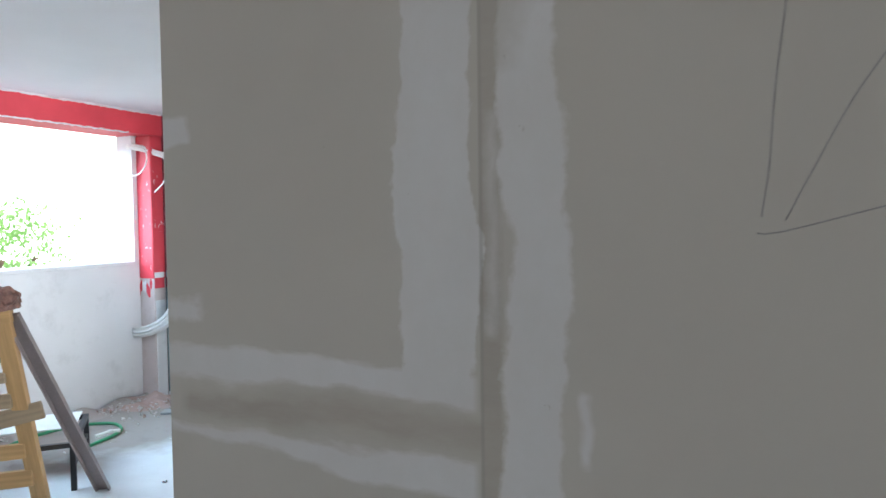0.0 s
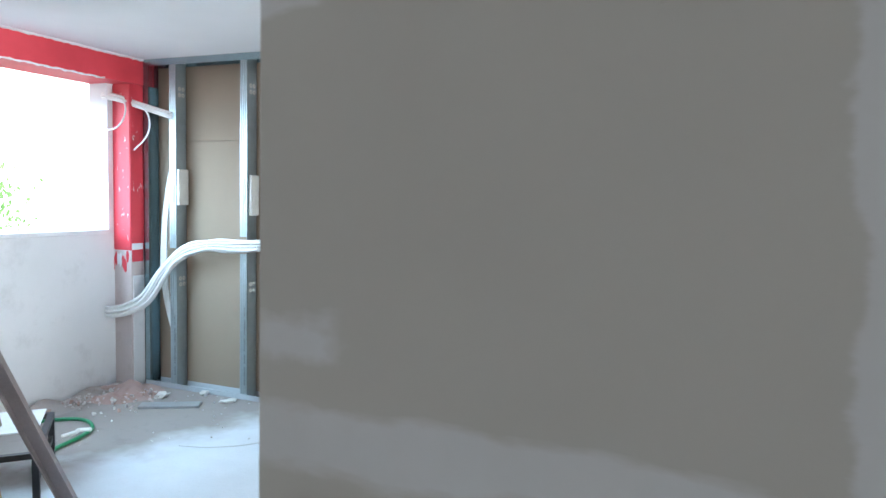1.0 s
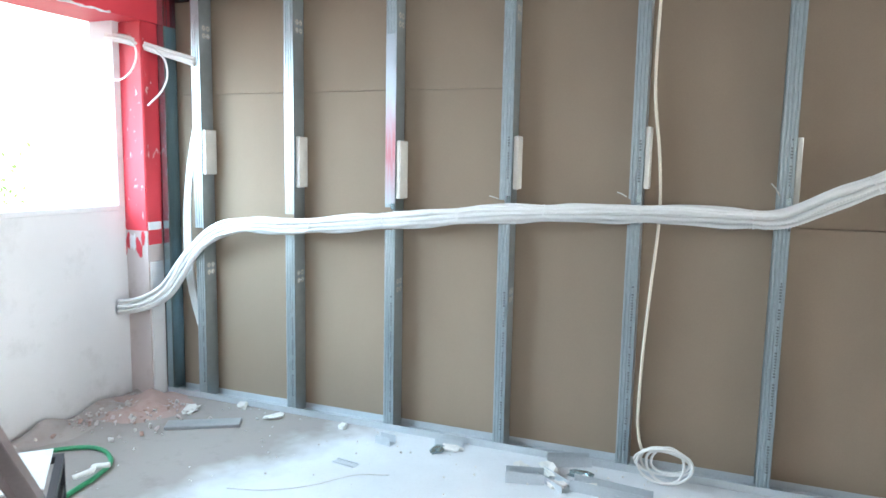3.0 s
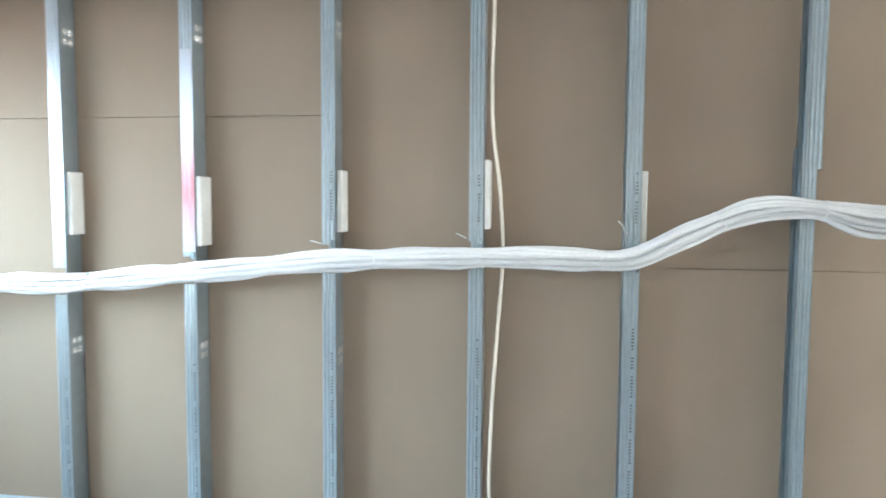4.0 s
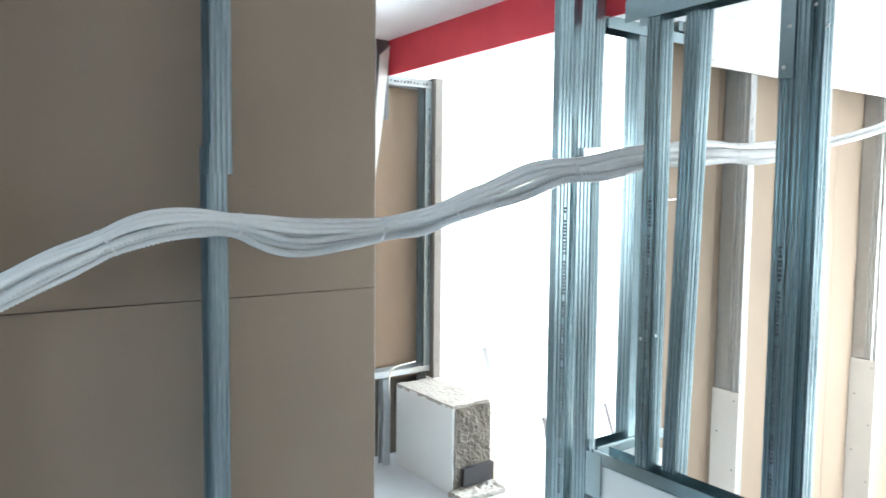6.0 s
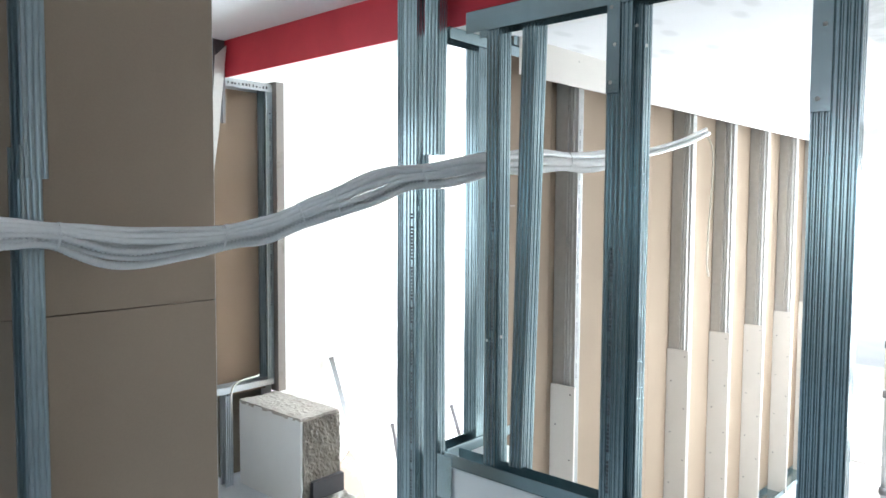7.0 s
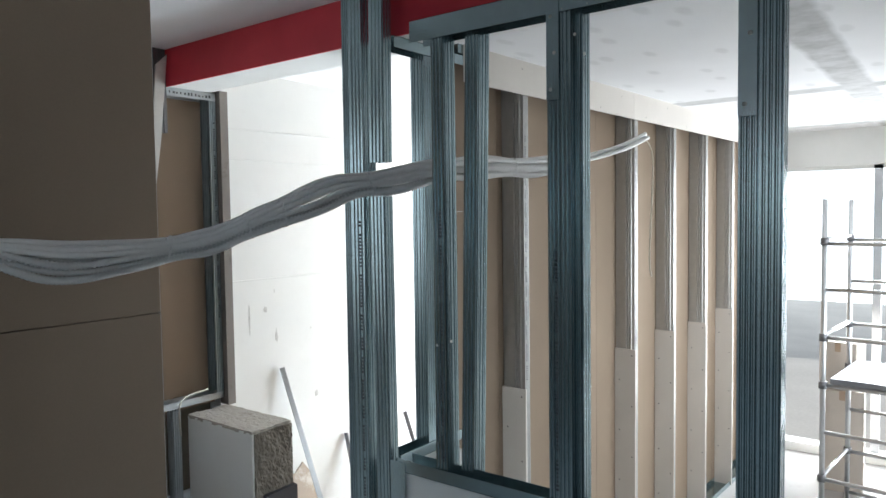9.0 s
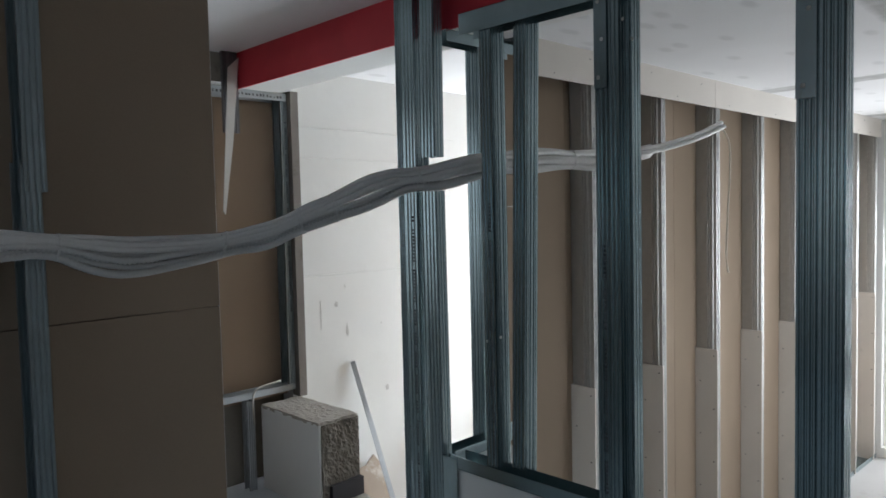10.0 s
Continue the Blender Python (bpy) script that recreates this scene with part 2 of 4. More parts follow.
def ceiling_paint():
    """White ceiling board; grey filler bands and dabs over the far room."""
    k = Nodes("white_ceiling_board", 0.9)
    x, y, z = k.axes()
    broad, grain = k.noise(1.1, 3.0), k.noise(100.0)
    c = k.ramp(broad, [(0.3, (0.76, 0.76, 0.77)), (0.7, (0.82, 0.82, 0.83))])
    far = k.band(x, 0.25, 9.0, 0.02)
    wx, wy = k.wobbled(x, 3.0, 0.03), k.wobbled(y, 3.0, 0.03)
    seams = k.math("MAXIMUM", k.band(wx, 3.45, 3.70, 0.04), k.band(wy, 4.50, 4.75, 0.04))
    seams = k.math("MAXIMUM", seams, k.band(wx, 5.85, 6.08, 0.03))
    dots = k.n.new("ShaderNodeTexVoronoi")
    dots.voronoi_dimensions = "2D"
    dots.inputs["Scale"].default_value, dots.inputs["Randomness"].default_value = 1.0, 0.9
    k.link(k.scaled((1.9, 4.2, 1.0)), dots.inputs["Vector"])
    near = k.wobbled(dots.outputs["Distance"], 9.0, 0.06)
    dab = k.math("MULTIPLY", k.math("DIVIDE", k.math("SUBTRACT", 0.17, near), 0.09, clamp=True), 0.32)
    m = k.math("MULTIPLY", k.math("MAXIMUM", seams, dab), far)
    m = k.math("MULTIPLY", m, k.math("ADD", k.noise(8.0, 4.0), 0.2), clamp=True)
    k.colour(k.mix(m, c, (0.36, 0.36, 0.355)))
    k.bump(grain, 0.1)
    return k.mat


CEILING = ceiling_paint()


def timber(name, base):
    """Sawn softwood, grain along the local x axis."""
    k = Nodes(name, 0.7)
    grain, knots = k.noise(1.0, 5.0, 0.65, (3.0, 60.0, 60.0)), k.noise(3.0, 3.0)
    f = k.math("ADD", k.math("MULTIPLY", grain, 0.7), k.math("MULTIPLY", knots, 0.3))
    k.colour(k.ramp(f, [(0.3, tuple(c * 0.62 for c in base)), (0.7, base)]))
    k.bump(grain, 0.3, 0.001)
    return k.mat


PINE = timber("sawn_pine", (0.55, 0.34, 0.15))
PALE_WOOD = timber("weathered_plank", (0.38, 0.285, 0.185))
BROWN_METAL = plain("brown_lacquered_aluminium", (0.29, 0.245, 0.24), 0.4, 0.3, 0.15, 4.0)
BLACK_METAL = plain("black_painted_steel", (0.03, 0.03, 0.035), 0.45, 0.2, 0.2)
GREEN_HOSE = plain("green_hose", (0.03, 0.26, 0.12), 0.4, 0.0, 0.15)
RED_BAG = plain("crumpled_brown_bag", (0.17, 0.085, 0.065), 0.5, 0.0, 0.6, 20.0)
ORANGE = plain("orange_plastic", (0.42, 0.12, 0.05), 0.5, 0.0, 0.15)


def leaf():
    """Leaf that lets light through."""
    k = Nodes("leaf_green", 0.6)
    k.colour(k.ramp(k.noise(3.0), [(0.3, (0.12, 0.22, 0.06)), (0.7, (0.20, 0.34, 0.10))]))
    glowing = k.n.new("ShaderNodeBsdfTranslucent")
    glowing.inputs["Color"].default_value = (0.45, 0.75, 0.30, 1)
    both = k.n.new("ShaderNodeMixShader")
    both.inputs[0].default_value = 0.6
    k.link(k.bsdf.outputs[0], both.inputs[1])
    k.link(glowing.outputs[0], both.inputs[2])
    k.link(both.outputs[0], k.n["Material Output"].inputs["Surface"])
    return k.mat


LEAF = leaf()
BARK = plain("bark", (0.14, 0.10, 0.07), 0.9, 0.0, 0.3, 10.0)
ALU = plain("aluminium_tube", (0.55, 0.56, 0.57), 0.35, 0.85, 0.1, 8.0)
COUPLER = plain("dull_steel_coupler", (0.20, 0.20, 0.21), 0.5, 0.6, 0.2)
PAPER = plain("crumpled_paper", (0.72, 0.71, 0.68), 0.9, 0.0, 0.1)
PATCH = plain("grey_plaster_patch", (0.56, 0.55, 0.53), 0.9, 0.0, 0.2, 20.0)


# ---- small building kit ----
def box(bm, x0, y0, z0, x1, y1, z1, m=None):
    v = bmesh.ops.create_cube(bm, size=1.0)["verts"]
    t = Matrix.Translation(((x0 + x1) / 2, (y0 + y1) / 2, (z0 + z1) / 2)) @ Matrix.Diagonal((abs(x1 - x0), abs(y1 - y0), abs(z1 - z0), 1))
    bmesh.ops.transform(bm, matrix=(m @ t) if m else t, verts=v)
    return v


def rounded(bm, size=0.004, seg=1):
    bmesh.ops.bevel(bm, geom=list(bm.edges), offset=size, segments=seg, affect="EDGES")


def extrude(bm, loop, z0, z1, m=None):
    """A prism over a closed loop of (x, y)."""
    lo = [bm.verts.new((x, y, z0)) for x, y in loop]
    hi = [bm.verts.new((x, y, z1)) for x, y in loop]
    n = len(loop)
    for i in range(n):
        bm.faces.new((lo[i], lo[(i + 1) % n], hi[(i + 1) % n], hi[i]))
    bm.faces.new(lo[::-1])
    bm.faces.new(hi)
    if m:
        bmesh.ops.transform(bm, matrix=m, verts=lo + hi)


def tube(bm, pts, r, seg=8, ripple=0.0):
    """A round tube through the points; ripple: rings of a corrugated conduit."""
    pts = [Vector(p) for p in pts]
    rings, up = [], Vector((0, 0, 1))
    side = None
    for i, p in enumerate(pts):
        d = (pts[min(i + 1, len(pts) - 1)] - pts[max(i - 1, 0)]).normalized()
        if side is None:
            side = d.cross(up if abs(d.z) < 0.9 else Vector((1, 0, 0))).normalized()
        else:
            side = (side - d * side.dot(d)).normalized()
        top = side.cross(d)
        rr = r + (ripple if i % 2 else -ripple)
        rings.append([bm.verts.new(p + (side * math.cos(a) + top * math.sin(a)) * rr) for a in (2 * math.pi * j / seg for j in range(seg))])
    for a, b in zip(rings, rings[1:]):
        for j in range(seg):
            bm.faces.new((a[j], a[(j + 1) % seg], b[(j + 1) % seg], b[j])).smooth = True
    bm.faces.new(rings[0][::-1])
    bm.faces.new(rings[-1])


def smooth_path(pts, step):
    """Catmull-Rom through the points, sampled about every step metres."""
    pts = [Vector(p) for p in pts]
    ext = [pts[0] * 2 - pts[1]] + pts + [pts[-1] * 2 - pts[-2]]
    out = []
    for a, b, c, d in zip(ext, ext[1:], ext[2:], ext[3:]):
        n = max(2, int((c - b).length / step))
        for i in range(n):
            t = i / n
            out.append(0.5 * (2 * b + (c - a) * t + (2 * a - 5 * b + 4 * c - d) * t * t + (3 * b - a - 3 * c + d) * t ** 3))
    out.append(pts[-1])
    return out


def mesh_of(name, bm, material):
    bmesh.ops.recalc_face_normals(bm, faces=list(bm.faces))
    me = bpy.data.meshes.new(name)
    bm.to_mesh(me)
    bm.free()
    for m in material if isinstance(material, (list, tuple)) else (material,):
        me.materials.append(m)
    return me


def part(name, bm, material, parent=None, label="", m=None):
    ob = new(name, bm if isinstance(bm, bpy.types.Mesh) else mesh_of(name, bm, material))
    if parent:
        ob.parent = parent
    if m:
        ob.matrix_basis = m
    return tagged(ob, label)


def thing(name, m, label, category, group="", kind=""):
    ob = new(name)
    ob.matrix_basis = m
    ob.empty_display_size = 0.1
    return tagged(ob, label, category, group, kind)


def slab(name, x0, y0, z0, x1, y1, z1, material, label="", category="", kind="structure", bevel=0.0):
    bm = bmesh.new()
    box(bm, x0, y0, z0, x1, y1, z1)
    if bevel:
        rounded(bm, bevel)
    return tagged(part(name, bm, material), label, category, "", kind)


def wall_with_hole(name, axis, at0, at1, u0, u1, z1, hole, material, label, foot=0.0):
    """A wall along y (axis 'x') or along x (axis 'y') with one opening (u0, u1, z0, z1)."""
    bm = bmesh.new()
    a, b, lo, hi = hole
    for p, q, r, s in ((u0, a, foot, z1), (b, u1, foot, z1), (a, b, foot, lo), (a, b, hi, z1)):
        if q - p > 1e-4 and s - r > 1e-4:
            if axis == "x":
                box(bm, at0, p, r, at1, q, s)
            else:
                box(bm, p, at0, r, q, at1, s)
    return tagged(part(name, bm, material), label, "wall", "", "structure")

# ---- the large structure ----
LOW = -1.25        # floor of the far room
DROP = -0.075      # floor behind the stud partition
bm = bmesh.new()
box(bm, -5.9, 2.85, LOW - 0.15, -0.10, 6.13, 0.0)
box(bm, -5.9, -1.5, LOW - 0.15, 1.1, 2.85, 0.0)
box(bm, -5.9, 6.131, LOW - 0.15, 0.34, 8.0, DROP)
tagged(part("floor", bm, SCREED), "pale dusty concrete screed with dirt, painted sill shade and offcuts", "floor", "", "structure")
slab("floor_lower", -0.10, 2.85, LOW - 0.15, 6.62, 8.0, LOW, plaster("grey_concrete_floor", (0.36, 0.35, 0.34), (0.26, 0.25, 0.24), 1.2, 0.4), "grey dusty concrete of the lower far room", "floor")
bm = bmesh.new()
box(bm, -5.9, 2.79, H, 6.65, 8.0, H + 0.15)
box(bm, -5.9, -1.5, H, 1.1, 2.79, H + 0.15)
tagged(part("ceiling", bm, CEILING), "white ceiling with grey filler bands", "ceiling", "", "structure")
# out of view; the opening is made up to let the fill lamp in
wall_with_hole("wall_far_south", "y", 2.788, 2.90, 0.902, 6.45, H, (1.7, 5.5, LOW + 0.95, 1.85), CLEAN_WHITE, "unseen white wall of the far room, wide opening added for light", LOW)
wall_with_hole("wall_south_end", "x", 0.95, 1.1, -1.3, 2.787, H, (0.0, 0.0, 0.0, 0.0), CLEAN_WHITE, "white end wall of the entrance space")
WIN_Y0, WIN_Y1, SILL, BEAM = 2.9, 5.84, 1.122, 2.142
wall_with_hole("wall_west", "x", -5.62, -5.45, -1.5, 8.0, BEAM, (WIN_Y0, WIN_Y1, SILL, BEAM), OLD_WHITE, "scuffed white plaster wall under a wide window opening")
wall_with_hole("wall_east", "x", 6.45, 6.65, -1.5, 8.0, H, (3.3, 5.72, LOW + 0.1, 1.93), CLEAN_WHITE, "white end wall with a wide glazed opening", LOW)
wall_with_hole("wall_north", "y", 7.52, 7.72, -5.62, 6.45, H, (-4.2, -1.4, 0.7, 2.1), CLEAN_WHITE, "white plaster wall of the space behind", LOW)
wall_with_hole("wall_corridor_end", "x", 3.40, 3.55, 6.10, 7.40, H, (6.22, 7.34, LOW + 0.6, 2.1), CLEAN_WHITE, "white end wall of the passage with a tall opening", LOW)
# unseen wall; its opening is assumed, to hold the fill lamp
wall_with_hole("wall_south", "y", -1.5, -1.3, -5.9, 1.1, H, (-3.1, -0.3, 0.8, 2.1), CLEAN_WHITE, "white plaster wall behind the walk")

# red concrete beam and pier by the west window
bm = bmesh.new()
box(bm, -5.62, -1.3, BEAM, -5.28, 6.2, H)
part("beam_west", bm, RED)
tagged(bpy.data.objects["beam_west"], "red painted concrete beam over the west window", "beam", "", "structure")
rng = random.Random(15)
for zz, rr in ((H - 0.004, 0.010), (BEAM, 0.006)):
    bm = bmesh.new()
    tube(bm, [(-5.279 + rng.uniform(-0.002, 0.003), -1.2 + 0.03 * i, zz + rng.uniform(-0.004, 0.003)) for i in range(242 if zz > 2.2 else 230)], rr, 6, 0.0015)
    part("filler_edge", bm, OLD_WHITE, bpy.data.objects["beam_west"], "ragged white filler along the edge")
pier = thing("pier", pose(0, 0, 0), "concrete pier, red paint above and bare pink plaster below", "pier", "", "structure")
bm = bmesh.new()
box(bm, -5.47, 5.885, 0.98, -5.29, 6.14, BEAM)
rounded(bm, 0.006, 2)
part("upper_face", bm, RED_WORN, pier, "chipped red paint")
bm = bmesh.new()
box(bm, -5.47, 5.888, 0.0, -5.293, 6.14, 0.98)
part("lower_face", bm, BARE_PINK, pier, "bare pinkish plaster")
bm = bmesh.new()
box(bm, -5.30, 5.90, 0.0, -5.285, 5.995, 0.80)
part("plaster_strip", bm, OLD_WHITE, pier, "pale plaster edge strip")
rng = random.Random(4)
for i in range(7):
    bm = bmesh.new()
    z = 0.86 + rng.random() * 0.10
    x = -5.455 + 0.022 * i
    loop = [(x + 0.014 * math.cos(a) * (0.7 + 0.5 * rng.random()), z + 0.05 * math.sin(a) * (0.6 + 0.6 * rng.random())) for a in (k * math.pi / 5 for k in range(10))]
    extrude(bm, loop, -5.8865, -5.8835, Matrix(((1, 0, 0, 0), (0, 0, -1, 0), (0, 1, 0, 0), (0, 0, 0, 1))))
    part("paint_flake", bm, RED if i not in (2, 3) else OLD_WHITE, pier)
for i, (z0, z1, mat) in enumerate(((0.90, 0.985, RED), (0.985, 1.03, OLD_WHITE))):
    bm = bmesh.new()
    box(bm, -5.2915, 5.893, z0, -5.2855, 5.99, z1)
    part("paint_edge", bm, mat, pier)

# window in the west wall: sill, outer frame, what is seen outside
window = thing("window_1", pose(0, 0, 0), "wide window opening with no sash fitted yet", "window", "", "structure")
bm = bmesh.new()
box(bm, -5.66, WIN_Y0, SILL - 0.03, -5.445, WIN_Y1, SILL + 0.004)
rounded(bm, 0.005)
part("window_sill", bm, OLD_WHITE, window)
for y in (WIN_Y0 + 0.01, 4.66):
    bm = bmesh.new()
    box(bm, -5.64, y, SILL, -5.60, y + 0.02, BEAM)
    part("window_frame", bm, OLD_WHITE, window)


# ---- metal stud partitions ----
def flange_loop(w, t=0.0016, ribs=True):
    """Front flange of a stud seen from above: ribbed sheet with a lip, web side at x = 0."""
    ys = [(0.0, 0.0)]
    if ribs:
        for c in (0.22, 0.5, 0.78):
            ys += [(-w * c + 0.0045, 0.0), (-w * c + 0.0012, 0.0045), (-w * c - 0.0012, 0.0045), (-w * c - 0.0045, 0.0)]
    ys += [(-w, 0.0), (-w, 0.009)]
    back = [(-w + t, 0.009), (-w + t, t)]
    if ribs:
        for c in (0.78, 0.5, 0.22):
            back += [(-w * c - 0.0045, t), (-w * c - 0.0012, t + 0.0045), (-w * c + 0.0012, t + 0.0045), (-w * c + 0.0045, t)]
    return ys + back + [(0.0, t)]


def stud_mesh(name, z0, z1, notch=None, holes=(), w=0.05, d=0.1, material=None):
    """A C-shaped stud: web on its right at x = 0, front flange at y = 0, open to the left."""
    bm = bmesh.new()
    spans = [(z0, z1)] if not notch else [(z0, notch[0]), (notch[1], z1)]
    for a, b in spans:
        extrude(bm, flange_loop(w), a, b)
    mirror = Matrix.Translation((0, d, 0)) @ Matrix.Diagonal((1, -1, 1, 1))
    extrude(bm, flange_loop(w), z0, z1, mirror)
    t, prev = 0.0016, z0
    for hz in sorted(holes):
        for r0, r1 in ((hz, hz + 0.022), (hz + 0.042, hz + 0.064)):
            box(bm, -t, 0, prev, 0, d, r0)
            for p, q in ((0.0, 0.028), (0.048, 0.062), (0.082, d)):
                box(bm, -t, p, r0, 0, q, r1)
            prev = r1
    box(bm, -t, 0, prev, 0, d, z1)
    for c in (0.4, 0.6):
        if not holes:
            box(bm, -t - 0.002, d * c - 0.002, z0, -t, d * c + 0.002, z1)
    if not holes:
        for c in (0.16, 0.28, 0.46, 0.54, 0.72, 0.84):
            box(bm, 0, d * c - 0.0022, z0, 0.0032, d * c + 0.0022, z1)
    return mesh_of(name, bm, material or STEEL)


def print_mesh(name, z0, z1, w=0.05, seed=1, at=0.36, ink=None):
    """The maker's print along a stud: bars, one a character."""
    r, bm, z = random.Random(seed), bmesh.new(), z0
    while z < z1:
        for _ in range(r.randint(4, 10)):
            wide = r.choice((0.0034, 0.0044, 0.0050))
            box(bm, -w * at - wide, -0.0009, z, -w * at + wide, -0.0003, z + 0.0074)
            z += 0.0128
            if z > z1:
                break
        z += 0.022
    return mesh_of(name, bm, ink or INK)


def track(name, parent, x0, x1, z, up, y0=FRONT, d=0.1, lip=0.045, material=None):
    """A U-shaped runner along x: base on the floor (up) or under the ceiling."""
    bm, t, s = bmesh.new(), 0.0016, 1 if up else -1
    za, zb = z, z + s * t
    box(bm, x0, y0 - 0.003, min(za, zb), x1, y0 + d + 0.003, max(za, zb))
    for y in (y0 - 0.003, y0 + d + 0.0014):
        box(bm, x0, y, min(z, z + s * lip), x1, y + t, max(z, z + s * lip))
    return part(name, bm, material or STEEL_FLAT, parent)


north = thing("stud_partition", pose(0, FRONT, 0), "open metal stud partition boarded on its far side", "partition", "", "structure")
back = Matrix.Translation((0, -FRONT, 0))
# bundle height at each stud, for the notches in the front flanges
BUNDLE = [(-5.44, 5.80, 0.545), (-5.33, 5.86, 0.560), (-5.20, 5.92, 0.640), (-5.06, 5.965, 0.850), (-4.90, 5.975, 0.985), (-4.68, 5.975, 1.040),
          (-4.36, 5.978, 1.050), (-3.79, 5.978, 1.108), (-3.19, 5.978, 1.168), (-2.60, 5.978, 1.193), (-2.22, 5.978, 1.192), (-2.03, 5.975, 1.200), (-1.82, 5.97, 1.298),
          (-1.62, 5.965, 1.380), (-1.42, 5.965, 1.393), (-1.20, 5.965, 1.354), (-1.02, 5.965, 1.352), (-0.88, 5.965, 1.368), (-0.733, 5.914, 1.400), (-0.615, 5.833, 1.461),
          (-0.508, 5.76, 1.515), (-0.395, 5.69, 1.563), (-0.27, 5.60, 1.584), (-0.129, 5.505, 1.620), (0.25, 5.50, 1.650), (0.62, 5.50, 1.668), (1.05, 5.48, 1.720), (1.36, 5.42, 1.790), (1.60, 5.385, 1.866)]
STUDS = [(-4.99, 0.95), (-4.385, 1.055), (-3.79, 1.115), (-3.19, 1.175), (-2.595, 1.20), (-2.0, 1.205)]
# pale rings stand in for bright light at the service holes
bm = bmesh.new()
for hz in (0.735, 2.06):
    for y in (0.038, 0.072):
        for z in (hz + 0.011, hz + 0.053):
            inner = [bm.verts.new((0.0012, y + 0.0055 * math.cos(a), z + 0.0060 * math.sin(a))) for a in (j * math.pi / 6 for j in range(12))]
            outer = [bm.verts.new((0.0004, y + 0.0150 * math.cos(a), z + 0.0155 * math.sin(a))) for a in (j * math.pi / 6 for j in range(12))]
            for j in range(12):
                bm.faces.new((inner[j], inner[(j + 1) % 12], outer[(j + 1) % 12], outer[j]))
GLINTS = mesh_of("hole_glints", bm, PAD)
for k, (x, zc) in enumerate(STUDS):
    me = stud_mesh("stud", 0.004, H - 0.004, (zc - 0.06, zc + 0.055), (0.735, 2.06), 0.057, 0.1, STEEL_LIT)
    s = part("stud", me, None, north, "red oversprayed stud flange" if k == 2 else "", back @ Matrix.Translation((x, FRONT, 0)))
    part("hole_glints", GLINTS, None, s, "pale rings painted for the light at the service holes")
    part("print", print_mesh("print", 0.10, 0.55 + 0.08 * k, seed=k + 1, ink=FADED_INK), None, s)
    part("print", print_mesh("print", 1.33, 1.52, seed=k + 20, ink=FADED_INK), None, s)
    ztop = (1.557, 1.522, 1.504, 1.530, 1.571, 1.528)[k]
    bm = bmesh.new()
    box(bm, 0.0015, 0.004 + 0.012 * (k % 2), ztop - 0.25 - 0.02 * (k % 3), 0.024, 0.098, ztop)
    rounded(bm, 0.003)
    part("gypsum_pad", bm, PAD, s, "pale gypsum offcut fixed to the web")
    if k >= 2:
        bm = bmesh.new()
        box(bm, -0.022, -0.004, zc + 0.045, -0.004, 0.001, zc + 0.075)
        part("bent_tab", bm, STEEL, s)
    if k == 2:
        bm = bmesh.new()
        box(bm, -0.0555, -0.0014, 1.19, -0.0015, -0.0006, 2.02)
        part("overspray", bm, STEEL_RED, s, "streaked red paint overspray")
for x, y, z, dx, dz in ((-2.05, 5.99, 1.29, -0.035, 0.05), (-2.66, 5.995, 1.265, -0.04, 0.02), (-3.25, 5.995, 1.235, -0.04, 0.012)):
    bm = bmesh.new()
    tube(bm, [(x, y, z), (x + dx * 0.5, y - 0.01, z + dz * 0.6), (x + dx, y - 0.012, z + dz)], 0.0025, 5)
    part("bent_tab", bm, PAD, north, "", back)
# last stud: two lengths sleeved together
me = stud_mesh("stud", 0.004, 1.62, (1.35, 1.352), (), 0.05, 0.1, STEEL_LIT)
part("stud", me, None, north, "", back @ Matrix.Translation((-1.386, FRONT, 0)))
me = stud_mesh("stud", 1.537, H - 0.004, None, (), 0.056, 0.1, STEEL_LIT)
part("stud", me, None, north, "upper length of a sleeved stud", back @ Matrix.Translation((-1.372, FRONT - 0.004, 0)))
# runner fixed upright to the pier
bm = bmesh.new()
box(bm, -5.285, FRONT, 0.0, -5.281, FRONT + 0.1, H)
for y in (FRONT, FRONT + 0.098):
    box(bm, -5.285, y, 0.0, -5.240, y + 0.002, H)
for y in (0.03, 0.05, 0.07):
    box(bm, -5.281, FRONT + y - 0.002, 0.0, -5.279, FRONT + y + 0.002, H)
part("wall_runner", bm, STEEL, north, "", back)
track("bottom_track", north, -5.28, -0.84, 0.0, True, 0.0, 0.1, 0.035, STEEL_DUSTY)
track("top_track", north, -5.28, -0.84, H, False, 0.0)
# plasterboard sheets, brown back towards the room
Y0, Y1 = FRONT + 0.104, FRONT + 0.1165
for x0, x1, z0, z1 in ((-5.29, -4.40, 0.004, 1.757), (-5.29, -4.40, 1.760, H), (-4.398, -3.20, 0.004, 1.757), (-4.398, -3.20, 1.760, H),
                       (-3.198, -2.03, 0.004, H), (-2.028, -0.828, 0.004, 1.1530), (-2.028, -0.828, 1.1572, H)):
    bm = bmesh.new()
    box(bm, x0, Y0, z0, x1, Y1, z1)
    part("plasterboard", bm, BOARD, north, "", back)
# unseen backing strips, added to block light through parts of the board joints
for x0, x1, z in ((-5.29, -3.20, 1.7585), (-2.03, -0.985, 1.155), (-0.925, -0.83, 1.155)):
    bm = bmesh.new()
    box(bm, x0, Y1 + 0.001, z - 0.03, x1, Y1 + 0.003, z + 0.03)
    part("gap_backing", bm, BOARD, north, "", back)
bm = bmesh.new()
box(bm, -0.828, Y0 + 0.0005, 0.004, -0.8265, Y1, H)
part("board_edge", bm, BOARD_EDGE, north, "white cut gypsum edge", back)

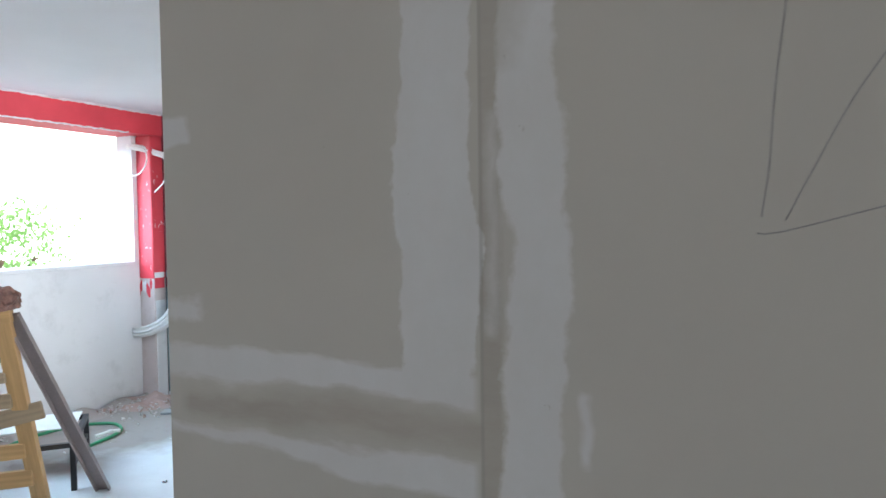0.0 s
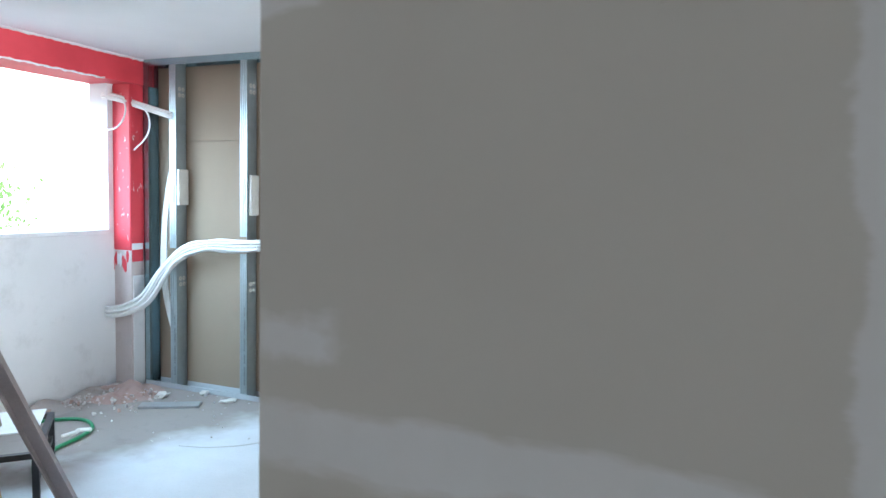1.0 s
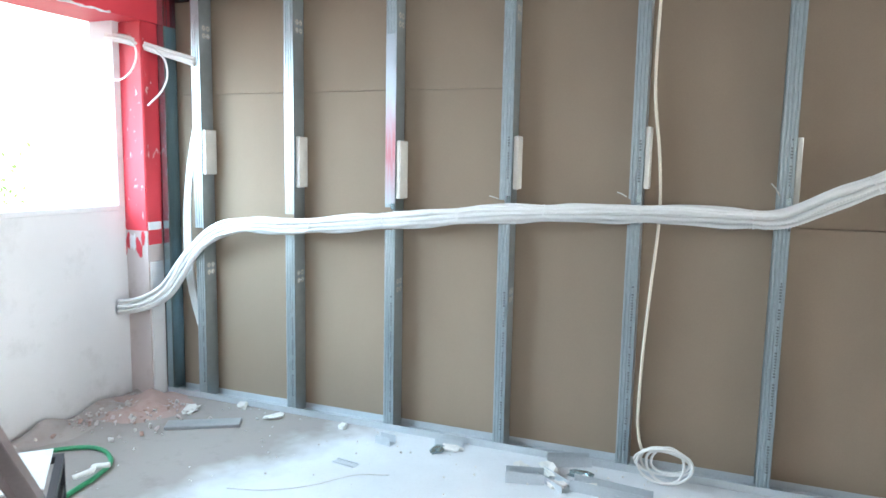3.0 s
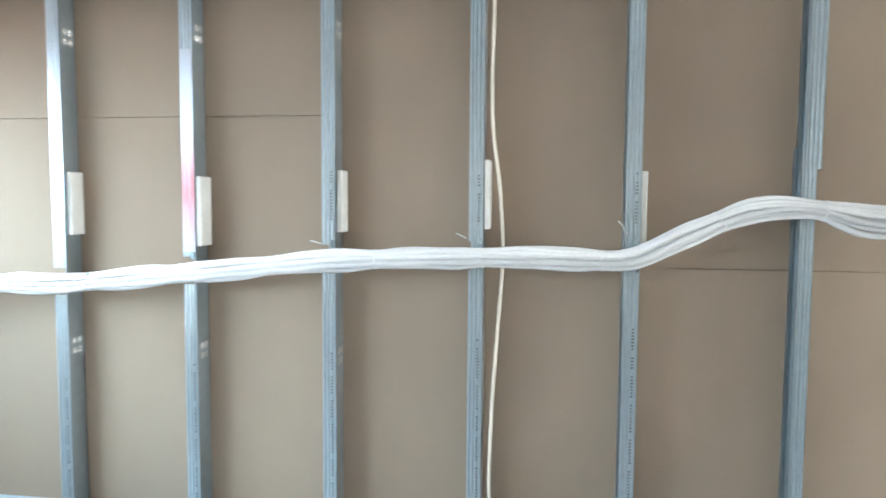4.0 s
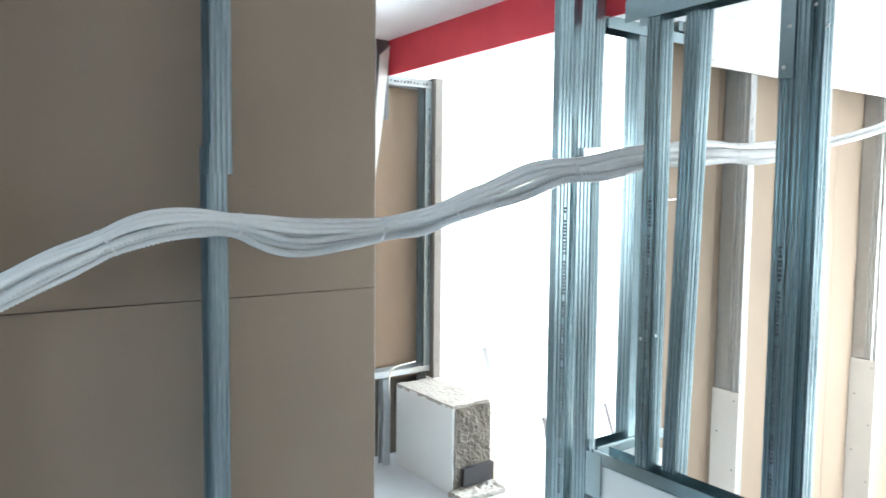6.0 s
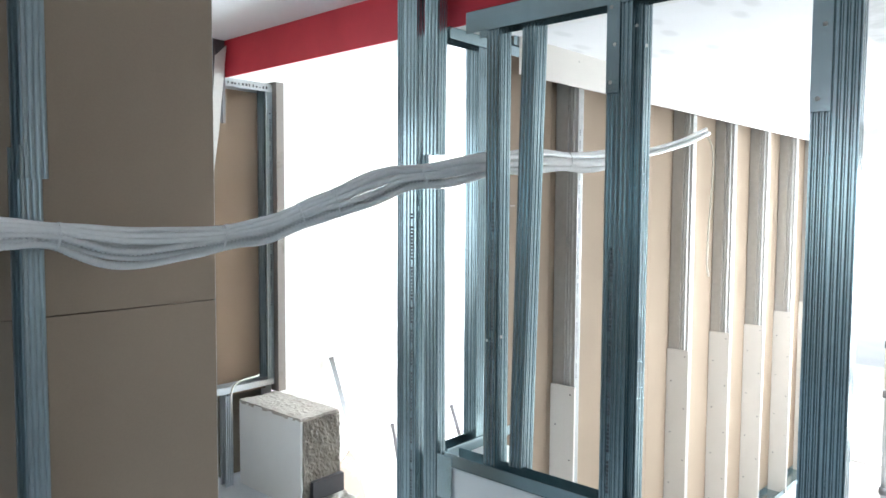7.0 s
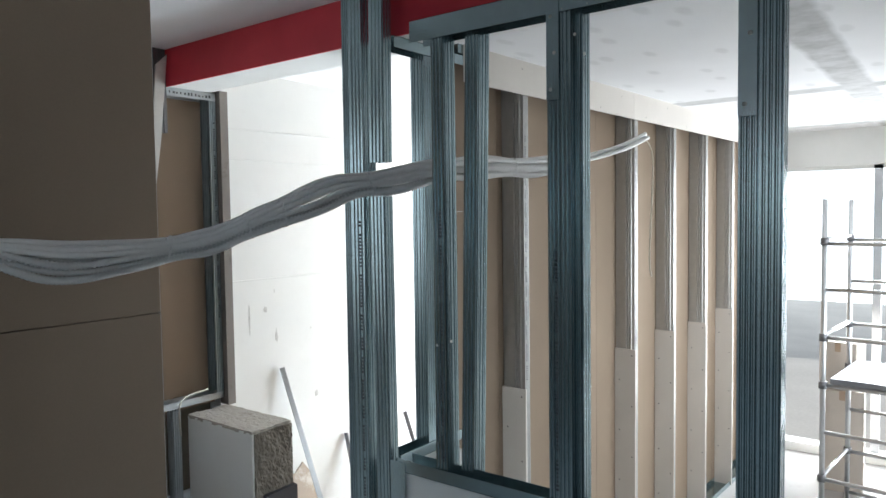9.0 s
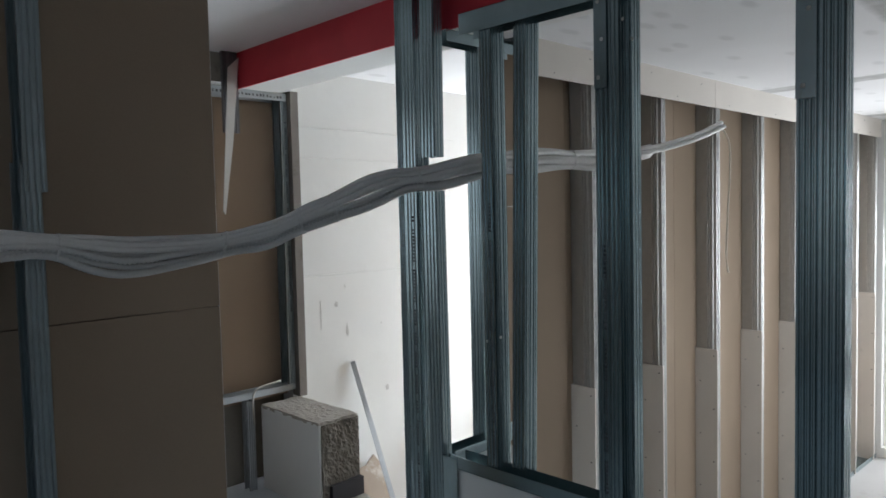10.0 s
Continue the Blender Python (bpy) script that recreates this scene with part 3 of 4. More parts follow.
# near partition, boarded and filled
near = slab("partition_near", -1.855, 2.788, 0.0, 0.90, 2.90, H, NEAR_PAPER, "grey plasterboard partition with pale filled joints", "partition", bevel=0.002)
rng = random.Random(7)
for pts in (((-0.733, 1.71), (-0.745, 1.60), (-0.752, 1.50), (-0.760, 1.43)), ((-0.600, 1.665), (-0.655, 1.58), (-0.70, 1.49), (-0.732, 1.425)), ((-0.765, 1.408), (-0.735, 1.410), (-0.60, 1.447), (-0.50, 1.47)), ((-0.68, 1.735), (-0.60, 1.75))):
    bm = bmesh.new()
    tube(bm, smooth_path([(x - 0.021 + rng.uniform(-0.001, 0.001), 2.7878, z) for x, z in pts], 0.02), 0.0011, 5)
    part("pencil_line", bm, GRAPHITE, near)

# ---- second red beam with the framed partition below it ----
mid_beam = slab("beam_middle", -0.076, 2.902, 2.137, 0.16, 7.25, H, CLEAN_WHITE, "concrete beam, one side painted red", "beam")
bm = bmesh.new()
box(bm, -0.084, 2.902, 2.133, -0.076, 7.252, H)
part("red_face", bm, RED, mid_beam, "bright red painted side")
frame_wall = thing("framed_partition", pose(-0.22, 0, 0), "open metal stud frame standing on a low plastered wall", "partition", "", "structure")
TURN_W = pose(0, 0, 0, 0, 0, -90)


def upright(y_right, z0, z1, w=0.05, d=0.068, x=0.0, lean=0.0, seed=0, prints=(), flip=False, label=""):
    """A stud of the framed partition: front flange to the west, web at its south edge."""
    m = Matrix.Translation((x, y_right, z0)) @ pose(0, 0, 0, lean, 0, 0) @ TURN_W
    if flip:
        m = m @ Matrix.Translation((-w, 0, 0)) @ Matrix.Diagonal((-1, 1, 1, 1))
    s = part("stud", stud_mesh("stud", 0, z1 - z0, None, (), w, d), None, frame_wall, label, m)
    for a, b in prints:
        part("print", print_mesh("print", a - z0, b - z0, w, seed), None, s)
    return s

upright(5.752, 0.0, H, 0.062, 0.068, seed=31, prints=((0.30, 1.45),), label="full height end stud")
upright(5.815, 0.0, H, 0.036, 0.068, flip=True, seed=32)
upright(5.645, 1.655, H, 0.062, 0.05, -0.012, lean=0.6, label="short hanging stud length")
upright(5.645, 0.0, 1.535, 0.062, 0.05, 0.0, lean=-0.4)
upright(5.382, 0.56, 2.085, 0.05, 0.068, seed=33, prints=((0.62, 1.50),))
upright(5.290, 0.56, 2.075, 0.05, 0.068, 0.02, lean=1.4, label="leaning stud")
upright(4.950, 0.56, 2.20, 0.042, 0.068, seed=34, prints=((0.62, 1.36),))
upright(4.915, 0.56, 2.20, 0.05, 0.068, 0.0, flip=True)
upright(4.892, 0.56, 2.20, 0.030, 0.060, 0.02)
upright(4.405, 0.56, H, 0.045, 0.068)
upright(4.350, 0.56, H, 0.052, 0.068, 0.004)
# splice plates with screw heads
for y0, y1, z0, z1 in ((4.405, 4.45, 1.70, 2.28), (4.950, 4.991, 1.80, 2.18)):
    bm = bmesh.new()
    box(bm, -0.0065, y0, z0, -0.0045, y1, z1)
    plate = part("splice_plate", bm, STEEL, frame_wall)
    for i in range(4):
        bm = bmesh.new()
        bmesh.ops.create_uvsphere(bm, u_segments=8, v_segments=5, radius=0.006)
        bmesh.ops.transform(bm, matrix=Matrix.Translation((-0.0075, (y0 + y1) / 2 + 0.006 * (-1) ** i, z0 + 0.03 + i * (z1 - z0 - 0.06) / 3)) @ Matrix.Diagonal((0.5, 1, 1, 1)), verts=list(bm.verts))
        part("screw", bm, SCREW, plate)
for y, z in ((4.90, 1.98), (4.87, 1.92), (4.98, 1.92), (4.94, 2.06), (4.86, 2.06), (5.42, 1.02), (5.36, 1.04)):
    bm = bmesh.new()
    bmesh.ops.create_uvsphere(bm, u_segments=8, v_segments=5, radius=0.005)
    bmesh.ops.transform(bm, matrix=Matrix.Translation((-0.002, y, z)) @ Matrix.Diagonal((0.5, 1, 1, 1)), verts=list(bm.verts))
    part("screw", bm, SCREW, frame_wall)


def runner_y(name, parent, y0, y1, z, up, x0=-0.004, d=0.076, lip=0.045, label=""):
    """A U-shaped runner along y."""
    bm, t, s = bmesh.new(), 0.0018, 1 if up else -1
    box(bm, x0, y0, min(z, z + s * t), x0 + d, y1, max(z, z + s * t))
    for x in (x0, x0 + d - t):
        box(bm, x, y0, min(z, z + s * lip), x + t, y1, max(z, z + s * lip))
    return part(name, bm, STEEL, parent, label)


runner_y("header_track", frame_wall, 2.905, 5.52, 2.125, False, lip=0.072)
runner_y("sill_track", frame_wall, 2.905, 5.60, 0.545, True)
runner_y("sill_track", frame_wall, 5.570, 5.640, 0.42, True, -0.006, 0.03, 0.16, "bent up end of the sill runner")
low = slab("low_wall", -0.215, 2.902, 0.0, -0.10, 5.60, 0.543, CLEAN_WHITE, "low white plastered wall under the metal frame", "low wall", bevel=0.006)

# short return of the frame, at right angles past the beam
for x in (0.295, 0.40):
    part("stud", stud_mesh("stud", 0.0, 1.62, None, (), 0.05, 0.066), None, frame_wall, "return stud", Matrix.Translation((x, 5.70, 0.51)) @ Matrix.Diagonal((-1, 1, 1, 1)))
track("return_head", frame_wall, 0.12, 0.56, 2.134, False, 5.70, 0.068, 0.042, STEEL)
track("return_sill", frame_wall, 0.12, 0.56, 0.505, True, 5.70, 0.068, 0.042, STEEL)
part("print", print_mesh("print", 0.02, 0.40, 0.05, 88), None, frame_wall, "", Matrix.Translation((0.12, 5.6966, 2.131)) @ pose(0, 0, 0, 0, 90, 0))
slab("low_wall_return", -0.10, 5.62, LOW, 0.20, 5.78, 0.503, CLEAN_WHITE, "low white wall under the short return frame", "low wall", bevel=0.004)

# ---- boarded stud wall of the far room, a little out of square ----
FAR = pose(0.62, 6.05, 0, 0, 0, -2.87)
far_wall = thing("far_stud_wall", FAR, "metal stud wall boarded on its far side, with gypsum strips below", "partition", "", "structure")
FAR_X = [0.0, 0.80, 1.53, 2.26, 2.99, 3.72, 4.45, 5.18, 5.75]
PLANK = {1: 0.450, 2: 0.455, 3: 0.448, 4: 0.485, 5: 0.46, 6: 0.50, 7: 0.52, 8: 0.52}
mirror = Matrix.Diagonal((-1, 1, 1, 1))
bm = bmesh.new()
outline = [(0.0, 0.0)]
for c in (0.030, 0.050, 0.070):
    outline += [(0.0, c - 0.008), (0.007, c - 0.004), (0.007, c + 0.004), (0.0, c + 0.008)]
outline += [(0.0, 0.15), (-0.0016, 0.15)]
for c in (0.070, 0.050, 0.030):
    outline += [(-0.0016, c + 0.0085), (0.0054, c + 0.0035), (0.0054, c - 0.0035), (-0.0016, c - 0.0085)]
outline += [(-0.0016, 0.0)]
extrude(bm, outline, LOW + 0.004, H - 0.004)
extrude(bm, flange_loop(0.05), LOW + 0.004, H - 0.004)
extrude(bm, flange_loop(0.05), LOW + 0.004, H - 0.004, Matrix.Translation((0, 0.15, 0)) @ Matrix.Diagonal((1, -1, 1, 1)))
far_stud = mesh_of("stud", bm, STEEL_GREY)
for k, x in enumerate(FAR_X[1:], 1):
    s = part("stud", far_stud, None, far_wall, "", Matrix.Translation((x - 0.055, 0, 0)) @ mirror)
    part("print", print_mesh("print", 0.4 + 0.1 * (k % 3), 1.9, seed=40 + k), None, s)
    bm = bmesh.new()
    box(bm, -0.0145, -0.012, LOW + 0.002, -0.002, 0.152, PLANK[k])
    strip = part("gypsum_strip", bm, GYPSUM_FACE, far_wall, "ivory gypsum strip screwed to the stud", Matrix.Translation((x - 0.055, 0, 0)))
    for i in range(8):
        bm = bmesh.new()
        zs = PLANK[k] - 0.05 - 0.19 * i
        box(bm, -0.0155, 0.012 + 0.10 * (i % 2), zs, -0.0143, 0.020 + 0.10 * (i % 2), zs + 0.008)
        part("screw", bm, DARK_SCREW, strip)
track("bottom_track", far_wall, 0.06, 5.8, LOW, True, 0.0, 0.15)
track("top_track", far_wall, 0.16, 5.8, H, False, 0.0, 0.15)
for x0, x1 in ((0.02, 0.70), (0.703, 1.90), (1.903, 3.10), (3.103, 4.30), (4.303, 5.50), (5.503, 5.82)):
    for z0, z1 in ((LOW + 0.004, 1.4788), (1.4808, H)):
        bm = bmesh.new()
        box(bm, x0, 0.154, z0, x1, 0.1665, z1)
        part("plasterboard", bm, BOARD, far_wall)
# unseen strip behind the joint, added to keep light from leaking through
bm = bmesh.new()
box(bm, 0.40, 0.168, 1.45, 5.8, 0.171, 1.51)
part("gap_backing", bm, BOARD, far_wall)
for x0, x1 in ((0.20, 2.16), (2.163, 4.56), (4.563, 5.81)):
    bm = bmesh.new()
    box(bm, x0, -0.016, 2.135, x1, -0.0035, H)
    strip = part("soffit_strip", bm, GYPSUM_FACE, far_wall, "ivory gypsum strip along the ceiling")
    for i in range(6):
        bm = bmesh.new()
        xx = x0 + 0.2 + i * (x1 - x0 - 0.4) / 5
        box(bm, xx, -0.0172, 2.16 + 0.11 * (i % 2), xx + 0.006, -0.0158, 2.166 + 0.11 * (i % 2))
        part("screw", bm, DARK_SCREW, strip)

# ---- white wall, framed recess and cut masonry stub behind ----
wall_b = tagged(part("wall_back", (lambda b: (box(b, 0.285, 7.40, LOW, 3.4, 7.52, H), b)[1])(bmesh.new()), CLEAN_WHITE), "white painted wall with patches and a rough edge", "wall", "", "structure")
# low bar is a joint line; the upper two stand in for soft shadow
for x0, x1, z0, z1 in ((0.33, 1.7, 1.085, 1.093), (0.36, 1.7, 1.978, 1.986), (0.33, 1.7, 1.80, 1.806)):
    bm = bmesh.new()
    box(bm, x0, 7.3965, z0, x1, 7.401, z1)
    rounded(bm, 0.0015)
    part("wall_line", bm, CLEAN_WHITE, wall_b)
rng = random.Random(9)
for x, z, w, h in ((0.50, 0.86, 0.012, 0.20), (0.62, 0.90, 0.03, 0.05), (0.70, 0.73, 0.022, 0.09), (0.98, 0.74, 0.012, 0.015), (1.02, 0.30, 0.04, 0.05), (0.69, 1.01, 0.008, 0.03), (1.45, 0.55, 0.015, 0.03), (1.42, 0.82, 0.01, 0.02)):
    bm = bmesh.new()
    loop = [(x + w * 0.5 * math.cos(a) * rng.uniform(0.5, 1.2), z + h * 0.5 * math.sin(a) * rng.uniform(0.6, 1.1)) for a in (k * math.pi / 6 for k in range(12))]
    extrude(bm, loop, -7.401, -7.3985, Matrix(((1, 0, 0, 0), (0, 0, -1, 0), (0, 1, 0, 0), (0, 0, 0, 1))))
    part("plaster_patch", bm, PATCH, wall_b)
recess = thing("framed_recess", pose(0.285, 7.36, 0), "recess framed in galvanised runners, closed with brown board", "recess", "", "structure")
bm = bmesh.new()
box(bm, 0.0, -0.035, 0.40, 0.050, 0.038, 2.17)
part("rough_edge", bm, plaster("rough_grey_edge", (0.20, 0.18, 0.16), (0.11, 0.095, 0.08), 14.0, 0.7, 0.8), recess, "brownish rough plaster edge")
part("stud", stud_mesh("stud", 0.47, 2.16, None, (), 0.042, 0.085, STEEL_LIT), None, recess, "", Matrix.Translation((-0.001, 0.005, 0)))
part("print", print_mesh("print", 0.9, 2.0, 0.042, seed=71), None, recess, "", pose(-0.001, 0.005, 0))
for name, z0, z1, base in (("top_runner", 2.115, 2.16, 2.158), ("bottom_runner", 0.44, 0.475, 0.44)):
    bm = bmesh.new()
    for y in (0.003, 0.091):
        box(bm, -0.75, y, z0, -0.002, y + 0.002, z1)
    box(bm, -0.75, 0.005, base, -0.002, 0.091, base + 0.002)
    runner = part(name, bm, STEEL_DUSTY, recess)
    if name == "top_runner":
        bm = bmesh.new()
        rng = random.Random(17)
        for i in range(22):
            x = -0.03 - 0.022 * i - rng.uniform(0, 0.006)
            box(bm, x - rng.uniform(0.006, 0.013), 0.0022, 2.128, x, 0.0028, 2.128 + rng.uniform(0.008, 0.016))
        part("print", bm, INK, runner)
bm = bmesh.new()
box(bm, -0.75, 0.095, 0.40, 0.0, 0.107, 2.2)
part("plasterboard", bm, BOARD, recess)
bm = bmesh.new()
tube(bm, smooth_path([(-0.30, -0.03, 0.30), (-0.305, -0.03, 0.44), (-0.27, -0.03, 0.50), (-0.12, -0.02, 0.515)], 0.02), 0.005, 6)
part("bent_strip", bm, PAD, recess, "thin pale bent strip")
bm = bmesh.new()
box(bm, -0.75, 0.142, DROP, 0.0, 0.16, 0.44)
part("parapet", bm, RUBBLE_CORE, recess)
# strip and post at the beam's end
post = thing("end_post", pose(-0.13, 7.27, 0), "dark metal post at the end of the red beam", "post", "", "structure")
part("stud", stud_mesh("stud", 1.90, H, None, (), 0.085, 0.02, COUPLER), None, post, "", Matrix.Translation((0.044, -0.022, 0)))
bm = bmesh.new()
extrude(bm, [(-0.025, 0.0), (0.030, 0.74), (0.094, 0.80), (0.046, 0.36), (-0.012, -0.02)], -0.02, -0.016, Matrix(((1, 0, 0, -0.055), (0, 0, 1, -0.03), (0, 1, 0, 1.49), (0, 0, 0, 1))))
part("torn_strip", bm, PAPER, post, "torn pale paper strip")
# header over the recess side
slab("lintel_side", -0.85, 7.30, 2.17, 0.285, 7.52, H, CLEAN_WHITE, "plaster over the recess, its front dark brown", "wall")
# thin dark brown sheet over the lintel's front
bm = bmesh.new()
box(bm, -0.85, 7.2965, 2.168, -0.086, 7.2995, H)
part("dark_face", bm, RUBBLE_CORE, bpy.data.objects["lintel_side"], "dark brown front")

stub = thing("masonry_stub", pose(0.045, 6.775, 0), "cut end of a low masonry wall, white painted side", "low wall", "", "structure")
bm = bmesh.new()
box(bm, 0.012, 0.02, DROP, 0.250, 0.58, 0.385)
bmesh.ops.subdivide_edges(bm, edges=list(bm.edges), cuts=40, use_grid_fill=True)
for v in bm.verts:
    n = noise.noise(v.co * 16) * 0.006 + noise.noise(v.co * 60) * 0.005 + noise.noise(v.co * 130) * 0.003
    if v.co.y < 0.03:
        v.co.y += n * 1.4
    if v.co.z > 0.38:
        v.co.z += n * 0.7
    if v.co.x > 0.24:
        v.co.x += n
part("core", bm, RUBBLE_CORE, stub, "broken brown masonry core")
bm = bmesh.new()
box(bm, 0.0, 0.03, DROP, 0.0125, 0.58, 0.388)
bmesh.ops.subdivide_edges(bm, edges=list(bm.edges), cuts=7, use_grid_fill=True)
for v in bm.verts:
    if v.co.y < 0.05 or v.co.z > 0.37:
        v.co += Vector((0, 1, 1)) * noise.noise(v.co * 30) * 0.010
part("plaster_face", bm, CLEAN_WHITE, stub, "white painted plaster skin")
bm = bmesh.new()
box(bm, 0.0, 0.03, 0.380, 0.253, 0.58, 0.398)
bmesh.ops.subdivide_edges(bm, edges=list(bm.edges), cuts=40, use_grid_fill=True)
for v in bm.verts:
    v.co += Vector((noise.noise(v.co * 35) * 0.005, noise.noise(v.co * 37 + Vector((3, 0, 0))) * 0.008, noise.noise(v.co * 9) * 0.006 + noise.noise(v.co * 45) * 0.003 + noise.noise(v.co * 120) * 0.0015))
part("mortar_top", bm, MORTAR_TOP, stub, "uneven dusty mortar top")
bm = bmesh.new()
box(bm, 0.05, -0.008, -0.03, 0.253, 0.03, 0.065)
part("cut_channel", bm, BLACK_METAL, stub, "dark cut channel in the masonry")
bm = bmesh.new()
box(bm, -0.02, -0.10, DROP, 0.27, 0.03, -0.045)
bmesh.ops.subdivide_edges(bm, edges=list(bm.edges), cuts=14, use_grid_fill=True)
for v in bm.verts:
    if v.co.z > DROP + 0.004:
        v.co += Vector((noise.noise(v.co * 30), noise.noise(v.co * 33), noise.noise(v.co * 46))) * 0.012
part("mortar_foot", bm, MORTAR_TOP, stub, "spilled mortar at the foot")
part("stud", stud_mesh("stud", DROP, 0.43, None, (), 0.045, 0.06, STEEL_DUSTY), None, stub, "short galvanised stud at the side", Matrix.Translation((-0.045, 0.575, 0)))

# ---- far end: glazed opening, daylight yard, scaffold ----
end_window = thing("window_2", pose(6.47, 4.4, 0), "wide bright opening in the end wall", "window", "", "structure")
for y0, y1, z0, z1 in ((-1.10, -1.06, LOW + 0.1, 1.93), (1.28, 1.32, LOW + 0.1, 1.93), (0.32, 0.40, LOW + 0.1, 1.93), (-1.06, 1.28, 1.89, 1.93)):
    bm = bmesh.new()
    box(bm, 0.06, y0, z0, 0.10, y1, z1)
    part("window_frame", bm, ALU if y0 == 0.32 else CLEAN_WHITE, end_window)

scaffold = thing("scaffold_tower", pose(4.40, 4.94, LOW, 0, 0, -5), "grey aluminium scaffold tower with cross bars", "scaffold")


def pole(parent, name, a, b, r, mat, label=""):
    bm = bmesh.new()
    tube(bm, [a, b], r, 10)
    return part(name, bm, mat, parent, label)


for x, y, h in ((0, 0, 2.80), (0, -1.3, 2.80), (0.9, 0, 2.80), (0.9, -1.3, 2.80)):
    p = pole(scaffold, "upright", (x, y, 0), (x, y, h), 0.022, ALU)
    for z in (0.46, 1.25, 1.65, 2.45):
        bm = bmesh.new()
        tube(bm, [(x, y, z - 0.03), (x, y, z + 0.03)], 0.034, 8)
        part("coupler", bm, COUPLER, p)
for x in (0, 0.9):
    for z in (0.06, 0.45, 0.85, 1.25, 1.65, 2.05, 2.43):
        pole(scaffold, "rung", (x, 0, z), (x, -1.3, z), 0.017, ALU)
for y in (0, -1.3):
    for z in (0.47, 1.67, 2.47):
        pole(scaffold, "rail", (0, y, z), (0.9, y, z), 0.017, ALU)
bm = bmesh.new()
box(bm, -0.02, -1.25, 1.27, 0.92, -0.06, 1.315)
part("deck", bm, COUPLER, scaffold, "grey worn deck board")


def carton(at, w, d, h, yaw, label):
    """A closed cardboard carton with a strip of tape over its lid."""
    c = thing("carton", pose(*at, 0, 0, yaw), label, "carton", "stacked cartons")
    bm = bmesh.new()
    box(bm, -w / 2, -d / 2, 0.0, w / 2, d / 2, h)
    rounded(bm, 0.006, 2)
    part("body", bm, CARTON, c)
    bm = bmesh.new()
    box(bm, -w / 2 - 0.0012, -0.025, h - 0.09, -w / 2 - 0.0002, 0.025, h - 0.002)
    box(bm, -w / 2, -0.025, h + 0.0002, w / 2, 0.025, h + 0.0012)
    part("tape", bm, TAPE, c, "brown packing tape")
    return c


CARTON = plain("pale_cardboard", (0.52, 0.46, 0.40), 0.85, 0.0, 0.08, 3.0)
TAPE = plain("brown_packing_tape", (0.36, 0.26, 0.18), 0.4, 0.0, 0.08, 5.0)
carton((5.62, 4.94, LOW), 0.40, 0.36, 0.98, 4, "tall pale cardboard carton standing on the floor")
carton((5.60, 4.95, LOW + 0.982), 0.34, 0.32, 0.46, -7, "pale cardboard carton stacked on a taller one")

# ---- conduits ----
rng = random.Random(21)
spine = smooth_path(BUNDLE, 0.05)
bundle = thing("conduit_bundle", pose(0, 0, 0), "thick bundle of white corrugated conduits tied along the studs", "conduits")
arc = [0.0]
for p, q in zip(spine, spine[1:]):
    arc.append(arc[-1] + (q - p).length)


def spine_axes(j):
    """Directions towards the room and upwards across the bundle."""
    d = (spine[min(j + 1, len(spine) - 1)] - spine[max(j - 1, 0)]).normalized()
    side = d.cross(Vector((0, 0, 1))).normalized()
    return d, side, side.cross(d)


def swell(x, at, width):
    return math.exp(-((x - at) / width) ** 2)


TIES = (0.62, 0.98, 1.42, 1.80, 2.22, 2.66, 3.10, 3.55, 3.98, 4.33, 4.86, 5.08, 5.22, 5.52, 5.86, 6.30, 6.75)
across = {}
for i in range(13):
    ring = 0 if i == 0 else (1 if i < 5 else 2)
    base = 0.0 if ring == 0 else 2 * math.pi * (i - (1 if ring == 1 else 5)) / (4 if ring == 1 else 8) + 0.3
    rad = (0.0, 0.0180, 0.0325)[ring]
    corr = i in (3, 10, 11, 12)
    ph, fq = rng.uniform(0, 6.28), rng.uniform(0.5, 1.3)
    end = len(spine) if i in (0, 1, 2) else next(k for k, p in enumerate(spine) if p.x > rng.uniform(0.80, 1.15))
    pts = []
    for j, p in enumerate(spine[:end]):
        s = arc[j]
        d, side, top = spine_axes(j)
        a = base + 0.45 * math.sin(s * fq + ph)
        tied = max(swell(s, t, 0.075) for t in TIES)
        pinch = 0.98 - 0.20 * tied - 0.18 * swell(p.x, -1.40, 0.07)
        spread = 1.12 + 0.30 * swell(p.x, -1.18, 0.17) + 0.04 * swell(p.x, -0.55, 0.16)
        lift = top * math.sin(a) * rad * pinch * spread
        if math.sin(base) < -0.4:
            lift -= top * (0.008 * swell(p.x, -1.18, 0.15) + 0.020 * swell(p.x, -0.50, 0.13) + 0.012 * swell(p.x, -0.22, 0.08))
        sag = Vector((0, 0, 0.004 * math.sin(s * (3.1 + 0.9 * i) + 2.0 * i) * (1.0 - tied))) if ring == 2 else Vector((0, 0, 0))
        pts.append(p + side * math.cos(a) * rad * pinch * 0.62 + lift + sag)
        across.setdefault(j, []).append(pts[-1])
    bm = bmesh.new()
    tube(bm, smooth_path(pts, 0.006 if corr else 0.025), 0.0102, 9, 0.0028 if corr else 0.0)
    part("conduit", bm, GREY_PLASTIC if i in (4, 8) else WHITE_PLASTIC, bundle, "corrugated conduit" if corr else "")
